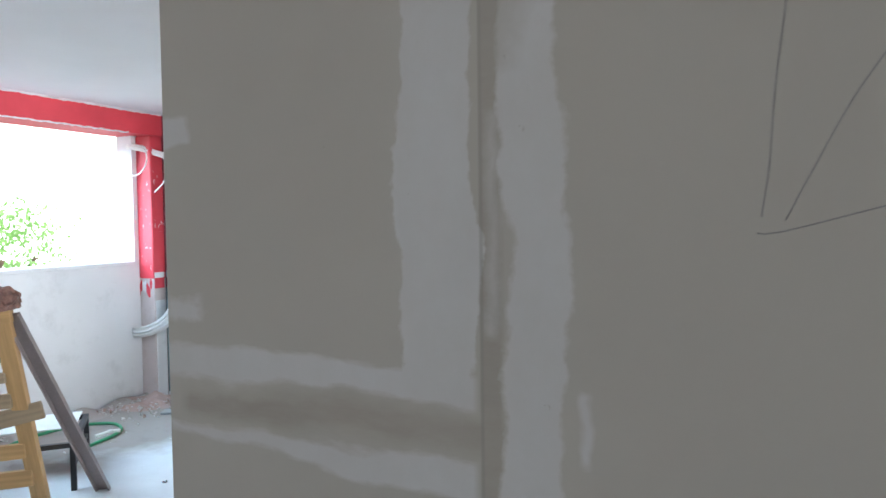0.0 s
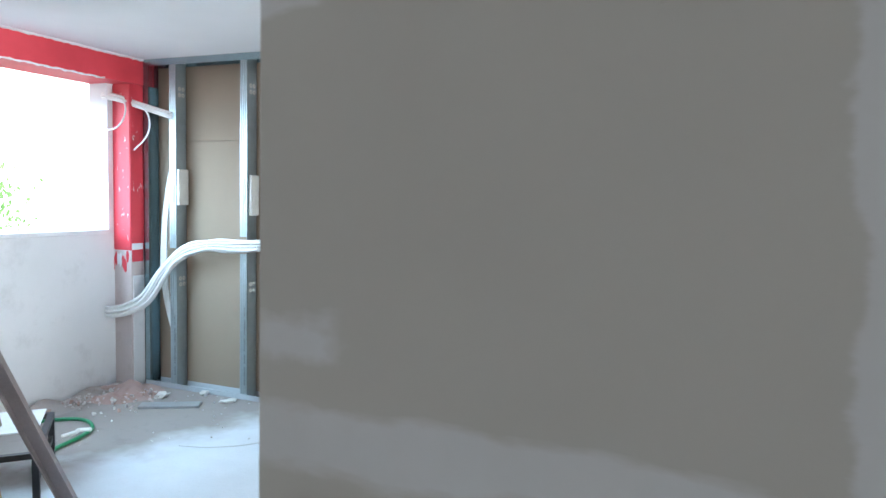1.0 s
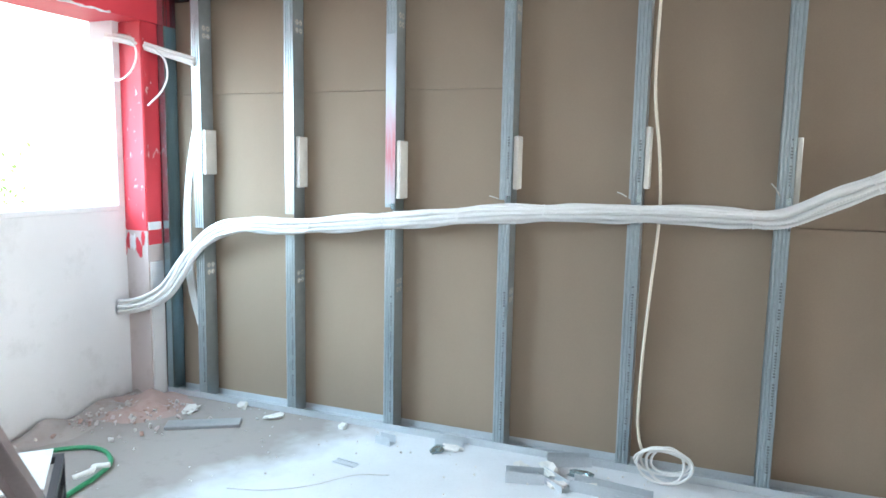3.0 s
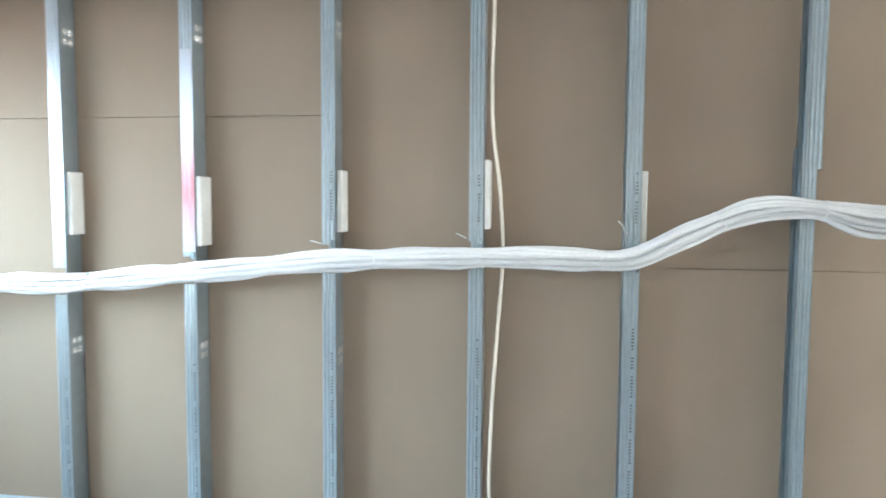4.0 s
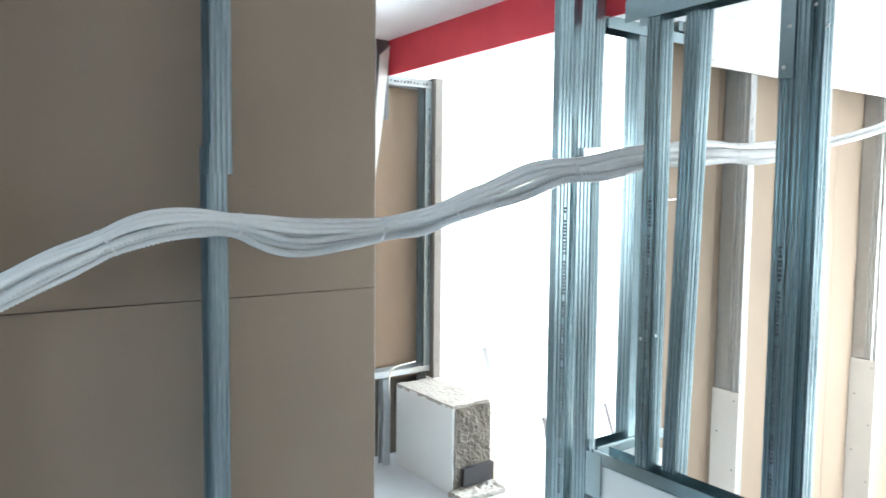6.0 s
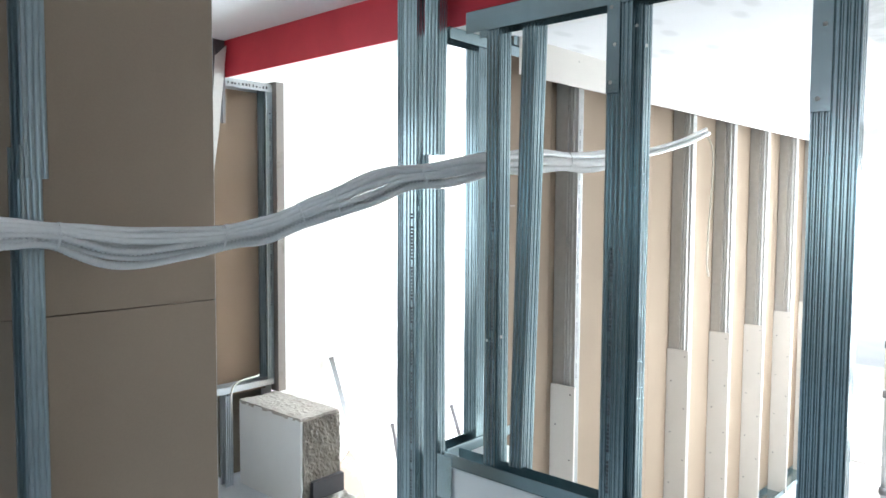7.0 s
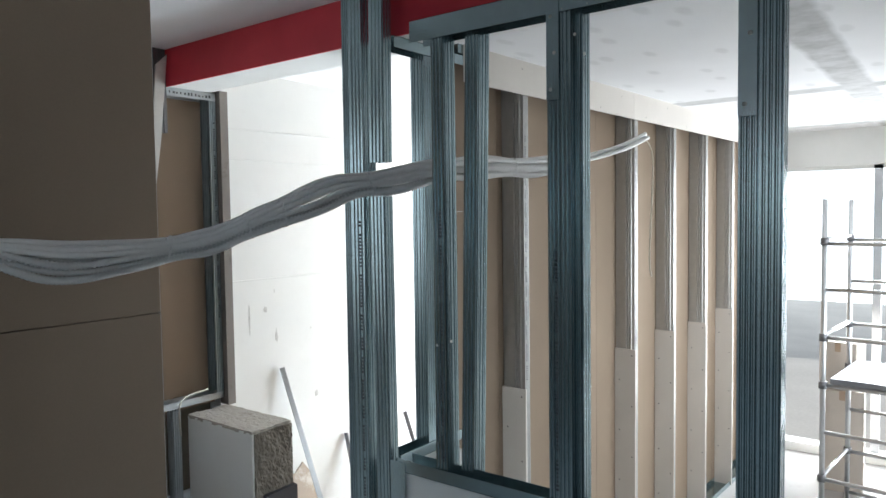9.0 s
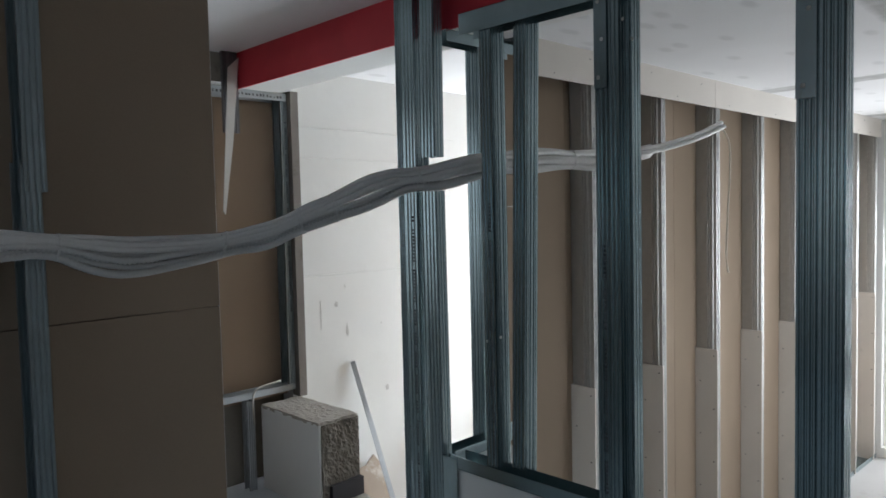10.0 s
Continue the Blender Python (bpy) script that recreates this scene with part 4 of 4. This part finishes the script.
for t in TIES:
    j = min(range(len(spine) - 1), key=lambda k: abs(arc[k] - t))
    d, side, top = spine_axes(j)
    us, vs = [(q - spine[j]).dot(side) for q in across[j]], [(q - spine[j]).dot(top) for q in across[j]]
    mid = spine[j] + side * (max(us) + min(us)) / 2 + top * (max(vs) + min(vs)) / 2
    ru, rv = (max(us) - min(us)) / 2 + 0.0112, (max(vs) - min(vs)) / 2 + 0.0112
    slant = rng.uniform(-0.02, 0.02)
    bm = bmesh.new()
    for off in (-0.0016, 0.0016):
        tube(bm, [mid + side * math.cos(a) * ru + top * math.sin(a) * rv + d * (slant * math.sin(a) + off) for a in (k * 2 * math.pi / 22 for k in range(23))], 0.0019, 5)
    box(bm, -0.004, -0.003, -0.003, 0.004, 0.003, 0.004, Matrix.Translation(mid + side * ru * 0.6 + top * rv * 0.82))
    part("cable_tie", bm, WHITE_PLASTIC, bundle)

loose = thing("loose_end", pose(0, 0, 0), "thin pale cable hanging from the bundle's end", "cable")
bm = bmesh.new()
tube(bm, smooth_path([(1.58, 5.385, 1.86), (1.64, 5.37, 1.80), (1.66, 5.37, 1.66), (1.63, 5.37, 1.42), (1.61, 5.37, 1.20), (1.605, 5.36, 1.13), (1.615, 5.36, 1.115), (1.62, 5.37, 1.135)], 0.03), 0.004, 6)
part("cable", bm, CREAM_CABLE, loose)

wire = thing("hanging_cable", pose(0, 0, 0), "cream cable hanging beside a stud and coiled on the floor", "cable")
drop = [(-2.56, 6.02, H), (-2.56, 5.995, 2.15), (-2.563, 5.99, 1.74), (-2.531, 6.02, 1.44), (-2.520, 6.04, 1.18), (-2.536, 6.02, 0.90), (-2.552, 5.97, 0.58), (-2.556, 5.95, 0.25), (-2.53, 5.94, 0.14)]
bm = bmesh.new()
tube(bm, smooth_path(drop, 0.04), 0.0066, 8)
part("drop", bm, CREAM_CABLE, wire)
rng = random.Random(3)
turns = []
for k in range(66):
    a = k * 2 * math.pi / 15 + 2.2
    r = 0.098 + 0.014 * math.sin(k * 0.37)
    turns.append((-2.43 + (r + 0.03 * math.sin(k * 0.11)) * math.cos(a), 5.90 - 0.02 * math.sin(a) + 0.004 * (k // 15), 0.112 + r * 1.0 * math.sin(a) * (0.76 + 0.2 * math.sin(k * 0.21))))
bm = bmesh.new()
tube(bm, smooth_path([(-2.53, 5.94, 0.14), *turns], 0.02), 0.006, 7)
part("coil", bm, WHITE_PLASTIC, wire, "white coiled end")

feed = thing("upper_conduits", pose(0, 0, 0), "white conduits from the window reveal to the first stud", "conduits")
for dz, dy in ((0, 0), (0.017, 0.008), (-0.016, 0.006), (0.004, 0.018)):
    bm = bmesh.new()
    tube(bm, smooth_path([(-5.50, 5.835 + dy, 2.055 + dz), (-5.40, 5.86 + dy, 2.045 + dz), (-5.25, 5.92 + dy, 1.995 + dz * 0.9), (-5.02, 5.99 + dy, 1.925 + dz)], 0.04), 0.0095, 8)
    part("conduit", bm, WHITE_PLASTIC, feed)
bm = bmesh.new()
tube(bm, smooth_path([(-5.40 + 0.11 * math.sin(a) * 1.0, 5.845 + 0.03 * math.cos(a), 1.93 + 0.115 * math.cos(a)) for a in (k * 2 * math.pi / 14 for k in range(15))], 0.02), 0.0055, 7)
part("loop", bm, WHITE_PLASTIC, feed)
bm = bmesh.new()
tube(bm, smooth_path([(-5.22, 5.915, 1.985), (-5.16, 5.92, 1.93), (-5.145, 5.92, 1.84), (-5.19, 5.92, 1.76), (-5.28, 5.91, 1.685)], 0.02), 0.0055, 7)
part("tail", bm, WHITE_PLASTIC, feed)
riser = thing("riser_conduits", pose(0, 0, 0), "thin white conduits hanging inside the first bay", "conduits")
for k in range(4):
    bm = bmesh.new()
    o = 0.013 * k
    tube(bm, smooth_path([(-5.055 + o * 0.3, 6.05 + o * 0.3, 1.66), (-5.095 + o, 6.035, 1.48), (-5.145 + o, 6.035, 1.19), (-5.155 + o * 1.2, 6.03, 0.84), (-5.12 + o, 6.03, 0.60), (-5.07 + o * 0.6, 6.05, 0.38)], 0.05), 0.007, 7)
    part("conduit", bm, WHITE_PLASTIC, riser)

# ---- trestle with the leaning profile, west side ----
def bar(parent, name, a, b, w, t, mat, label="", up=(0, 0, 1)):
    """A square bar or board from a to b, w wide and t thick."""
    a, b = Vector(a), Vector(b)
    x = (b - a).normalized()
    y = Vector(up).cross(x).normalized()
    z = x.cross(y)
    m = Matrix((x, y, z)).transposed().to_4x4()
    m.translation = a
    bm = bmesh.new()
    box(bm, 0, -t / 2, -w / 2, (b - a).length, t / 2, w / 2)
    rounded(bm, 0.003)
    return part(name, bm, mat, parent, label, m)


OUT = Vector((-0.80, -0.60, 0.0))
trestle = thing("wooden_trestle", pose(0, 0, 0), "rough pine trestle nailed from battens and boards", "trestle")
TOP, FOOT = Vector((-3.915, 3.765, 1.02)), Vector((-4.15, 4.085, 0.0))
bar(trestle, "leg", FOOT, TOP, 0.075, 0.045, PINE, "yellow pine batten", (0.8, 0.6, 0))
bar(trestle, "leg", FOOT + OUT * 0.62, TOP + OUT * 0.55, 0.075, 0.045, PINE, "yellow pine batten", (0.8, 0.6, 0))
for z, ext, w in ((0.80, -0.03, 0.03), (0.71, -0.025, 0.05), (0.59, -0.02, 0.07), (0.485, 0.10, 0.085), (0.315, -0.01, 0.075), (0.16, 0.0, 0.085)):
    p = FOOT.lerp(TOP, z / 1.02) + Vector((0.02, -0.03, 0))
    bar(trestle, "board", p - OUT * ext + Vector((0, 0, 0.055 if ext > 0.05 else 0.01)), p + OUT * 0.9 + Vector((0, 0, -0.16 if ext > 0.05 else -0.03)), w, 0.022, PALE_WOOD if z > 0.4 else PINE, "weathered board" if z > 0.4 else "")
bar(trestle, "top_rail", TOP + Vector((0.04, 0.02, 0.0)), TOP + OUT * 0.9, 0.06, 0.05, PINE)

profile = thing("leaning_profile", pose(0, 0, 0), "brown aluminium channel leaning against the trestle", "metal profile")
A, B = Vector((-4.01, 4.345, 0.0)), Vector((-3.885, 3.795, 1.03))
axis = (B - A).normalized()
sidev = axis.cross(Vector((0.55, -0.83, 0))).normalized()
front = sidev.cross(axis)
m = Matrix((sidev, front, axis)).transposed().to_4x4()
m.translation = A
bm = bmesh.new()
L = (B - A).length
box(bm, -0.033, 0.0, 0.0, 0.033, 0.004, L, m)
part("web", bm, BROWN_METAL, profile)
for x in (-0.033, 0.028):
    bm = bmesh.new()
    box(bm, x, 0.0042, 0.0, x + 0.005, 0.032, L, m)
    part("flange", bm, BROWN_METAL, profile)

bag = thing("crumpled_bag", pose(-3.90, 3.765, 1.045), "crumpled brown and red plastic bag on the trestle top", "bag")
bm = bmesh.new()
bmesh.ops.create_icosphere(bm, subdivisions=4, radius=0.068)
for v in bm.verts:
    v.co *= 1 + 0.32 * noise.noise(v.co * 26) + 0.16 * noise.noise(v.co * 60)
    v.co.z = max(v.co.z * 0.85, -0.05) + 0.05
part("bag", bm, RED_BAG, bag)
bm = bmesh.new()
box(bm, -0.05, -0.02, -0.045, 0.0, 0.02, 0.02)
rounded(bm, 0.01, 2)
part("orange_clip", bm, ORANGE, bag, "orange plastic clip")

stool = thing("black_stand", pose(-4.13, 4.27, 0, 0, 0, 136), "low black steel stand with a pale sheet on it", "stand")
for x, y in ((0.014, 0.014), (0.60, 0.014), (0.014, 0.53), (0.60, 0.53)):
    bm = bmesh.new()
    box(bm, x - 0.014, y - 0.014, 0, x + 0.014, y + 0.014, 0.235)
    part("leg", bm, BLACK_METAL, stool)
for x0, y0, x1, y1, z in ((0, 0, 0.614, 0.028, 0.235), (0, 0.516, 0.614, 0.544, 0.235), (0, 0.028, 0.028, 0.516, 0.235), (0.586, 0.028, 0.614, 0.516, 0.235), (0.03, 0.005, 0.584, 0.023, 0.12)):
    bm = bmesh.new()
    box(bm, x0, y0, z, x1, y1, z + 0.026)
    part("rail", bm, BLACK_METAL, stool)
bm = bmesh.new()
box(bm, 0.30, 0.04, 0.2615, 0.66, 0.50, 0.267)
part("sheet", bm, PAPER, stool, "pale sheet of board")

hose = thing("green_hose", pose(0, 0, 0), "green garden hose curled on the floor", "hose")
bm = bmesh.new()
tube(bm, smooth_path([(-4.35, 4.42, 0.012), (-4.62, 4.62, 0.012), (-4.70, 4.80, 0.012), (-4.735, 4.98, 0.012), (-4.80, 5.12, 0.012), (-4.95, 5.20, 0.012), (-5.08, 5.16, 0.012), (-5.20, 5.0, 0.012), (-5.22, 4.7, 0.012), (-5.1, 4.4, 0.012)], 0.03), 0.011, 8)
part("hose", bm, GREEN_HOSE, hose)
bm = bmesh.new()
tube(bm, smooth_path([(-4.78, 4.90, 0.03), (-4.74, 4.96, 0.045), (-4.79, 5.02, 0.03), (-4.74, 5.06, 0.03)], 0.01), 0.012, 7)
part("tape", bm, PAPER, hose, "wrapped pale tape")

# ---- offcuts and rubble on the floor ----
rng = random.Random(12)


def crumple(name, at, size, mat, label, category, yaw=0.0, flat=0.5, seed=0):
    bm = bmesh.new()
    bmesh.ops.create_icosphere(bm, subdivisions=2, radius=1.0)
    for f in bm.faces:
        f.smooth = False
    o = Vector((seed * 3.1, seed * 1.7, 0))
    for v in bm.verts:
        v.co *= 1 + 0.9 * noise.noise(v.co * 2.7 + o)
        v.co = Vector((v.co.x * size[0], v.co.y * size[1], max(0.0, (v.co.z * 0.5 + 0.35)) * size[2]))
    return tagged(part(name, bm, mat, None, "", pose(at[0], at[1], 0.0, 0, 0, yaw)), label, category)


def offcut(at, length, yaw, tilt=0.0, w=0.05, h=0.04, label="short galvanised runner offcut on the floor"):
    """A short U-shaped piece of runner lying on the floor."""
    bm = bmesh.new()
    extrude(bm, [(-w / 2, 0), (w / 2, 0), (w / 2, h), (w / 2 - 0.002, h), (w / 2 - 0.002, 0.002), (-w / 2 + 0.002, 0.002), (-w / 2 + 0.002, h), (-w / 2, h)], 0, length, pose(0, 0, 0, 90, 0, 90))
    return tagged(part("runner_offcut", bm, STEEL_DUSTY, None, "", pose(at[0], at[1], 0.001, 0, tilt, yaw)), label, "offcut", "metal offcuts")


offcut((-3.80, 5.85), 0.09, -10)
offcut((-2.80, 5.74), 0.34, -6, 0, 0.07, 0.05, "bent galvanised runner offcut by the wall")
offcut((-3.09, 5.70), 0.17, 14, 0, 0.07, 0.05)
offcut((-2.98, 5.82), 0.22, -38, 0, 0.07, 0.03)
offcut((-3.52, 5.94), 0.14, 6, 0, 0.06, 0.04)
offcut((-2.95, 5.93), 0.20, 22, 0, 0.06, 0.045, "short bent runner offcut leaning on others")
offcut((-2.62, 5.66), 0.16, -20, 0, 0.05, 0.03)
offcut((-3.88, 5.56), 0.12, -8, 0, 0.04, 0.008, "flat metal offcut on the floor")
offcut((-1.56, 5.72), 0.34, -8, 0, 0.12, 0.03, "wide runner offcut by the last stud")
bm = bmesh.new()
box(bm, -0.19, -0.05, 0, 0.19, 0.05, 0.018)
rounded(bm, 0.003)
tagged(part("board_offcut", bm, plain("grey_offcut", (0.27, 0.28, 0.29), 0.4, 0.0, 0.2, 9.0), None, "", pose(-4.73, 5.66, 0, 0, 0, 30)), "dusty grey board offcut on the floor", "offcut")
bm = bmesh.new()
box(bm, -0.08, -0.018, 0, 0.08, 0.018, 0.012)
tagged(part("plaster_stick", bm, PAD, None, "", pose(-2.875, 5.20, 0, 0, 0, 12)), "pale gypsum stick on the floor", "offcut")
for k, (x, y, s) in enumerate(((-3.48, 5.86, 0.05), (-2.93, 5.86, 0.07), (-2.72, 5.78, 0.06), (-3.33, 5.14, 0.035), (-3.05, 4.98, 0.035), (-2.80, 5.31, 0.03), (-2.54, 5.35, 0.035), (-2.73, 5.46, 0.025), (-2.14, 5.74, 0.02), (-3.78, 4.54, 0.02), (-4.93, 5.80, 0.06), (-4.72, 5.97, 0.05), (-2.6, 5.5, 0.02), (-3.05, 5.80, 0.06), (-2.86, 5.72, 0.05), (-2.78, 5.86, 0.06), (-3.42, 5.90, 0.05), (-2.98, 5.36, 0.03), (-2.68, 5.24, 0.03), (-4.05, 5.93, 0.04), (-4.45, 5.9, 0.05))):
    crumple("scrap", (x, y), (s, s * 0.6, s * 0.6), PAPER if k % 3 else STEEL, "small crumpled scrap of paper and gypsum", "scrap", rng.uniform(0, 180), seed=k)
for k, pts in enumerate((((-2.80, 5.30, 0.008), (-2.72, 5.27, 0.008), (-2.64, 5.18, 0.008), (-2.57, 5.04, 0.008), (-2.55, 4.85, 0.008)), ((-4.16, 5.13, 0.004), (-4.0, 5.18, 0.004), (-3.85, 5.29, 0.004), (-3.72, 5.46, 0.004), (-3.58, 5.52, 0.004)))):
    bm = bmesh.new()
    tube(bm, smooth_path(pts, 0.03), 0.008 if k == 0 else 0.0022, 7)
    tagged(part("cable_offcut", bm, WHITE_PLASTIC if k == 0 else GREY_PLASTIC), "short white cable offcut on the floor" if k == 0 else "thin wire offcut lying on the floor", "cable")


def rubble(name, n, where, size, mats, label, seed):
    """Loose crumbs of broken plaster and brick as one heap."""
    r, bm = random.Random(seed), bmesh.new()
    for _ in range(n):
        x, y, z = where(r)
        s = size * r.uniform(0.3, 1.2)
        vs = bmesh.ops.create_cube(bm, size=1.0)["verts"]
        for v in vs:
            v.co += Vector((r.uniform(-0.25, 0.25), r.uniform(-0.25, 0.25), r.uniform(-0.25, 0.25)))
        bmesh.ops.transform(bm, matrix=pose(x, y, z + s * 0.25, r.uniform(0, 360), r.uniform(0, 360), r.uniform(0, 360)) @ Matrix.Diagonal((s, s * r.uniform(0.5, 1), s * r.uniform(0.4, 0.9), 1)), verts=vs)
        mi = r.randrange(len(mats))
        for f in {f for v in vs for f in v.link_faces}:
            f.material_index = mi
    return tagged(part(name, bm, mats), label, "rubble", "", "stuff")


BRICK = plain("brick_crumb", (0.40, 0.27, 0.23), 0.9, 0.0, 0.3, 30.0)
DUST = plain("plaster_crumb", (0.56, 0.53, 0.50), 0.95, 0.0, 0.15, 20.0)
rubble("rubble_corner", 320, lambda r: (-5.40 + abs(r.gauss(0, 0.20)), 5.85 - abs(r.gauss(0, 0.22)), 0.02 * r.random()), 0.019, [BRICK, DUST, BARE_PINK, DUST], "heap of brick and plaster crumbs in the corner", 2)
bm = bmesh.new()
bmesh.ops.create_grid(bm, x_segments=40, y_segments=40, size=1.0)
for v in bm.verts:
    x, y = v.co.x, v.co.y
    dome = max(0.0, 1 - x * x - y * y) * (0.75 + 0.5 * noise.noise(Vector((x * 2, y * 2, 3))))
    v.co = Vector((-5.26 + 0.34 * x, 5.76 + 0.30 * y, 0.085 * dome * dome + 0.012 * noise.noise(Vector((x * 7, y * 7, 0))) * dome - 0.003))
tagged(part("brick_dust_heap", bm, plaster("brick_dust", (0.43, 0.31, 0.275), (0.36, 0.22, 0.19), 8.0, 0.8, 0.9)), "low heap of reddish brick dust in the corner", "dust", "", "stuff")
rubble("rubble_west", 200, lambda r: (-5.41 + abs(r.gauss(0, 0.05)), r.uniform(3.8, 5.8), 0.0), 0.02, [DUST, BARE_PINK], "plaster crumbs along the foot of the wall", 5)
rubble("rubble_floor", 160, lambda r: (r.uniform(-5.1, -1.4), 6.0 - abs(r.gauss(0, 0.5)), 0.0), 0.009, [DUST, PAPER], "fine gypsum crumbs on the screed", 6)
bm = bmesh.new()
bmesh.ops.create_grid(bm, x_segments=40, y_segments=60, size=0.5)
for v in bm.verts:
    x, y = v.co.x + 0.5, v.co.y + 0.5
    v.co = Vector((-5.42 + x * 0.34, 4.3 + y * 1.6, max(-0.004, 0.05 * (1 - x) ** 2 * (0.4 + noise.noise(Vector((x * 3, y * 9, 0))) + 0.5 * y) - 0.006)))
tagged(part("dirt_drift", bm, plaster("drift_dust", (0.40, 0.355, 0.33), (0.30, 0.25, 0.22), 6.0, 0.7, 0.8)), "drift of brownish plaster dust against the wall", "dust", "", "stuff")

# ---- pieces beyond the openings ----
rod = thing("aluminium_rod", pose(0, 0, 0), "slim aluminium profile leaning on the white wall", "metal profile")
bar(rod, "rod", (1.09, 7.12, LOW), (0.725, 7.385, 0.525), 0.034, 0.014, ALU)
rod2 = thing("short_rod", pose(0, 0, 0), "short metal strip leaning on the white wall", "metal profile")
bar(rod2, "rod", (2.13, 7.14, LOW), (1.893, 7.387, -0.03), 0.03, 0.012, COUPLER)
rod3 = thing("short_rod", pose(0, 0, 0), "dark metal strip leaning on the white wall", "metal profile")
bar(rod3, "rod", (1.30, 7.14, LOW), (1.268, 7.387, -0.03), 0.03, 0.012, COUPLER)
torn = thing("torn_board", pose(0.69, 7.15, LOW), "torn brownish board leaning on the white wall", "offcut")
bm = bmesh.new()
extrude(bm, [(0.0, 0.0), (0.26, 0.0), (0.25, 1.02), (0.17, 1.14), (0.10, 1.09), (0.0, 1.08)], 0.0, 0.012, Matrix(((1, 0, 0, 0), (0, 0.20, -1, 0), (0, 1, 0, 0), (0, 0, 0, 1))))
part("board", bm, plaster("torn_brown_paper", (0.42, 0.34, 0.27), (0.58, 0.54, 0.49), 9.0, 0.9), torn)


def tree(at, h, seed):
    """A small tree: tapered trunk, limbs, and a loose crown of leaves."""
    r = random.Random(seed)
    t = thing("tree", pose(*at), "leafy green tree outside the window", "tree")
    bm = bmesh.new()
    tube(bm, smooth_path([(0, 0, 0), (0.05, 0.02, h * 0.3), (0, 0.1, h * 0.6)], 0.2), 0.09, 8)
    for k in range(6):
        a = k * 1.05
        tube(bm, smooth_path([(0, 0.05, h * 0.45), (0.5 * math.cos(a), 0.5 * math.sin(a), h * 0.62), (0.9 * math.cos(a), 0.9 * math.sin(a), h * 0.8)], 0.2), 0.03, 6)
    part("trunk", bm, BARK, t)
    verts, faces = [], []
    for c in range(34):
        a, z, d = r.uniform(0, 6.28), r.uniform(0.45, 1.0) * h, r.uniform(0.2, 1.3)
        cx, cy = d * math.cos(a), d * math.sin(a)
        for _ in range(110):
            p = Vector((cx + r.gauss(0, 0.22), cy + r.gauss(0, 0.22), z + r.gauss(0, 0.18)))
            q = Euler((r.uniform(0, 6), r.uniform(0, 6), r.uniform(0, 6))).to_matrix()
            i = len(verts)
            for u, v in ((-0.05, 0), (0, -0.025), (0.05, 0), (0, 0.025)):
                verts.append(p + q @ Vector((u, v, 0)))
            faces.append((i, i + 1, i + 2, i + 3))
    me = bpy.data.meshes.new("crown")
    me.from_pydata(verts, [], faces)
    me.materials.append(LEAF)
    part("crown", me, None, t)
    return t


tree((-10.8, 7.6, -1.6), 3.2, 5)
slab("ground", -60, -60, -1.75, 70, 80, -1.6, plain("yard_ground", (0.50, 0.48, 0.45), 0.95, 0.0, 0.15, 0.6, 20.0), "pale open ground outside the building", "ground")


glow = Nodes("hazy_bright_sky", 1.0)
glow.bsdf.inputs["Emission Color"].default_value = (0.93, 0.97, 1.0, 1)
glow.bsdf.inputs["Emission Strength"].default_value = 3.0
glare = Nodes("glaring_sky", 1.0)
glare.bsdf.inputs["Emission Color"].default_value = (0.90, 0.96, 1.0, 1)
glare.bsdf.inputs["Emission Strength"].default_value = 7.0
slab("backdrop_west", -30.0, -30, -4, -29.8, 50, 22, glow.mat, "bright hazy sky beyond the west window", "sky")
slab("backdrop_east", 24.0, -20, -4, 24.2, 30, 16, glare.mat, "bright hazy sky beyond the end window", "sky")
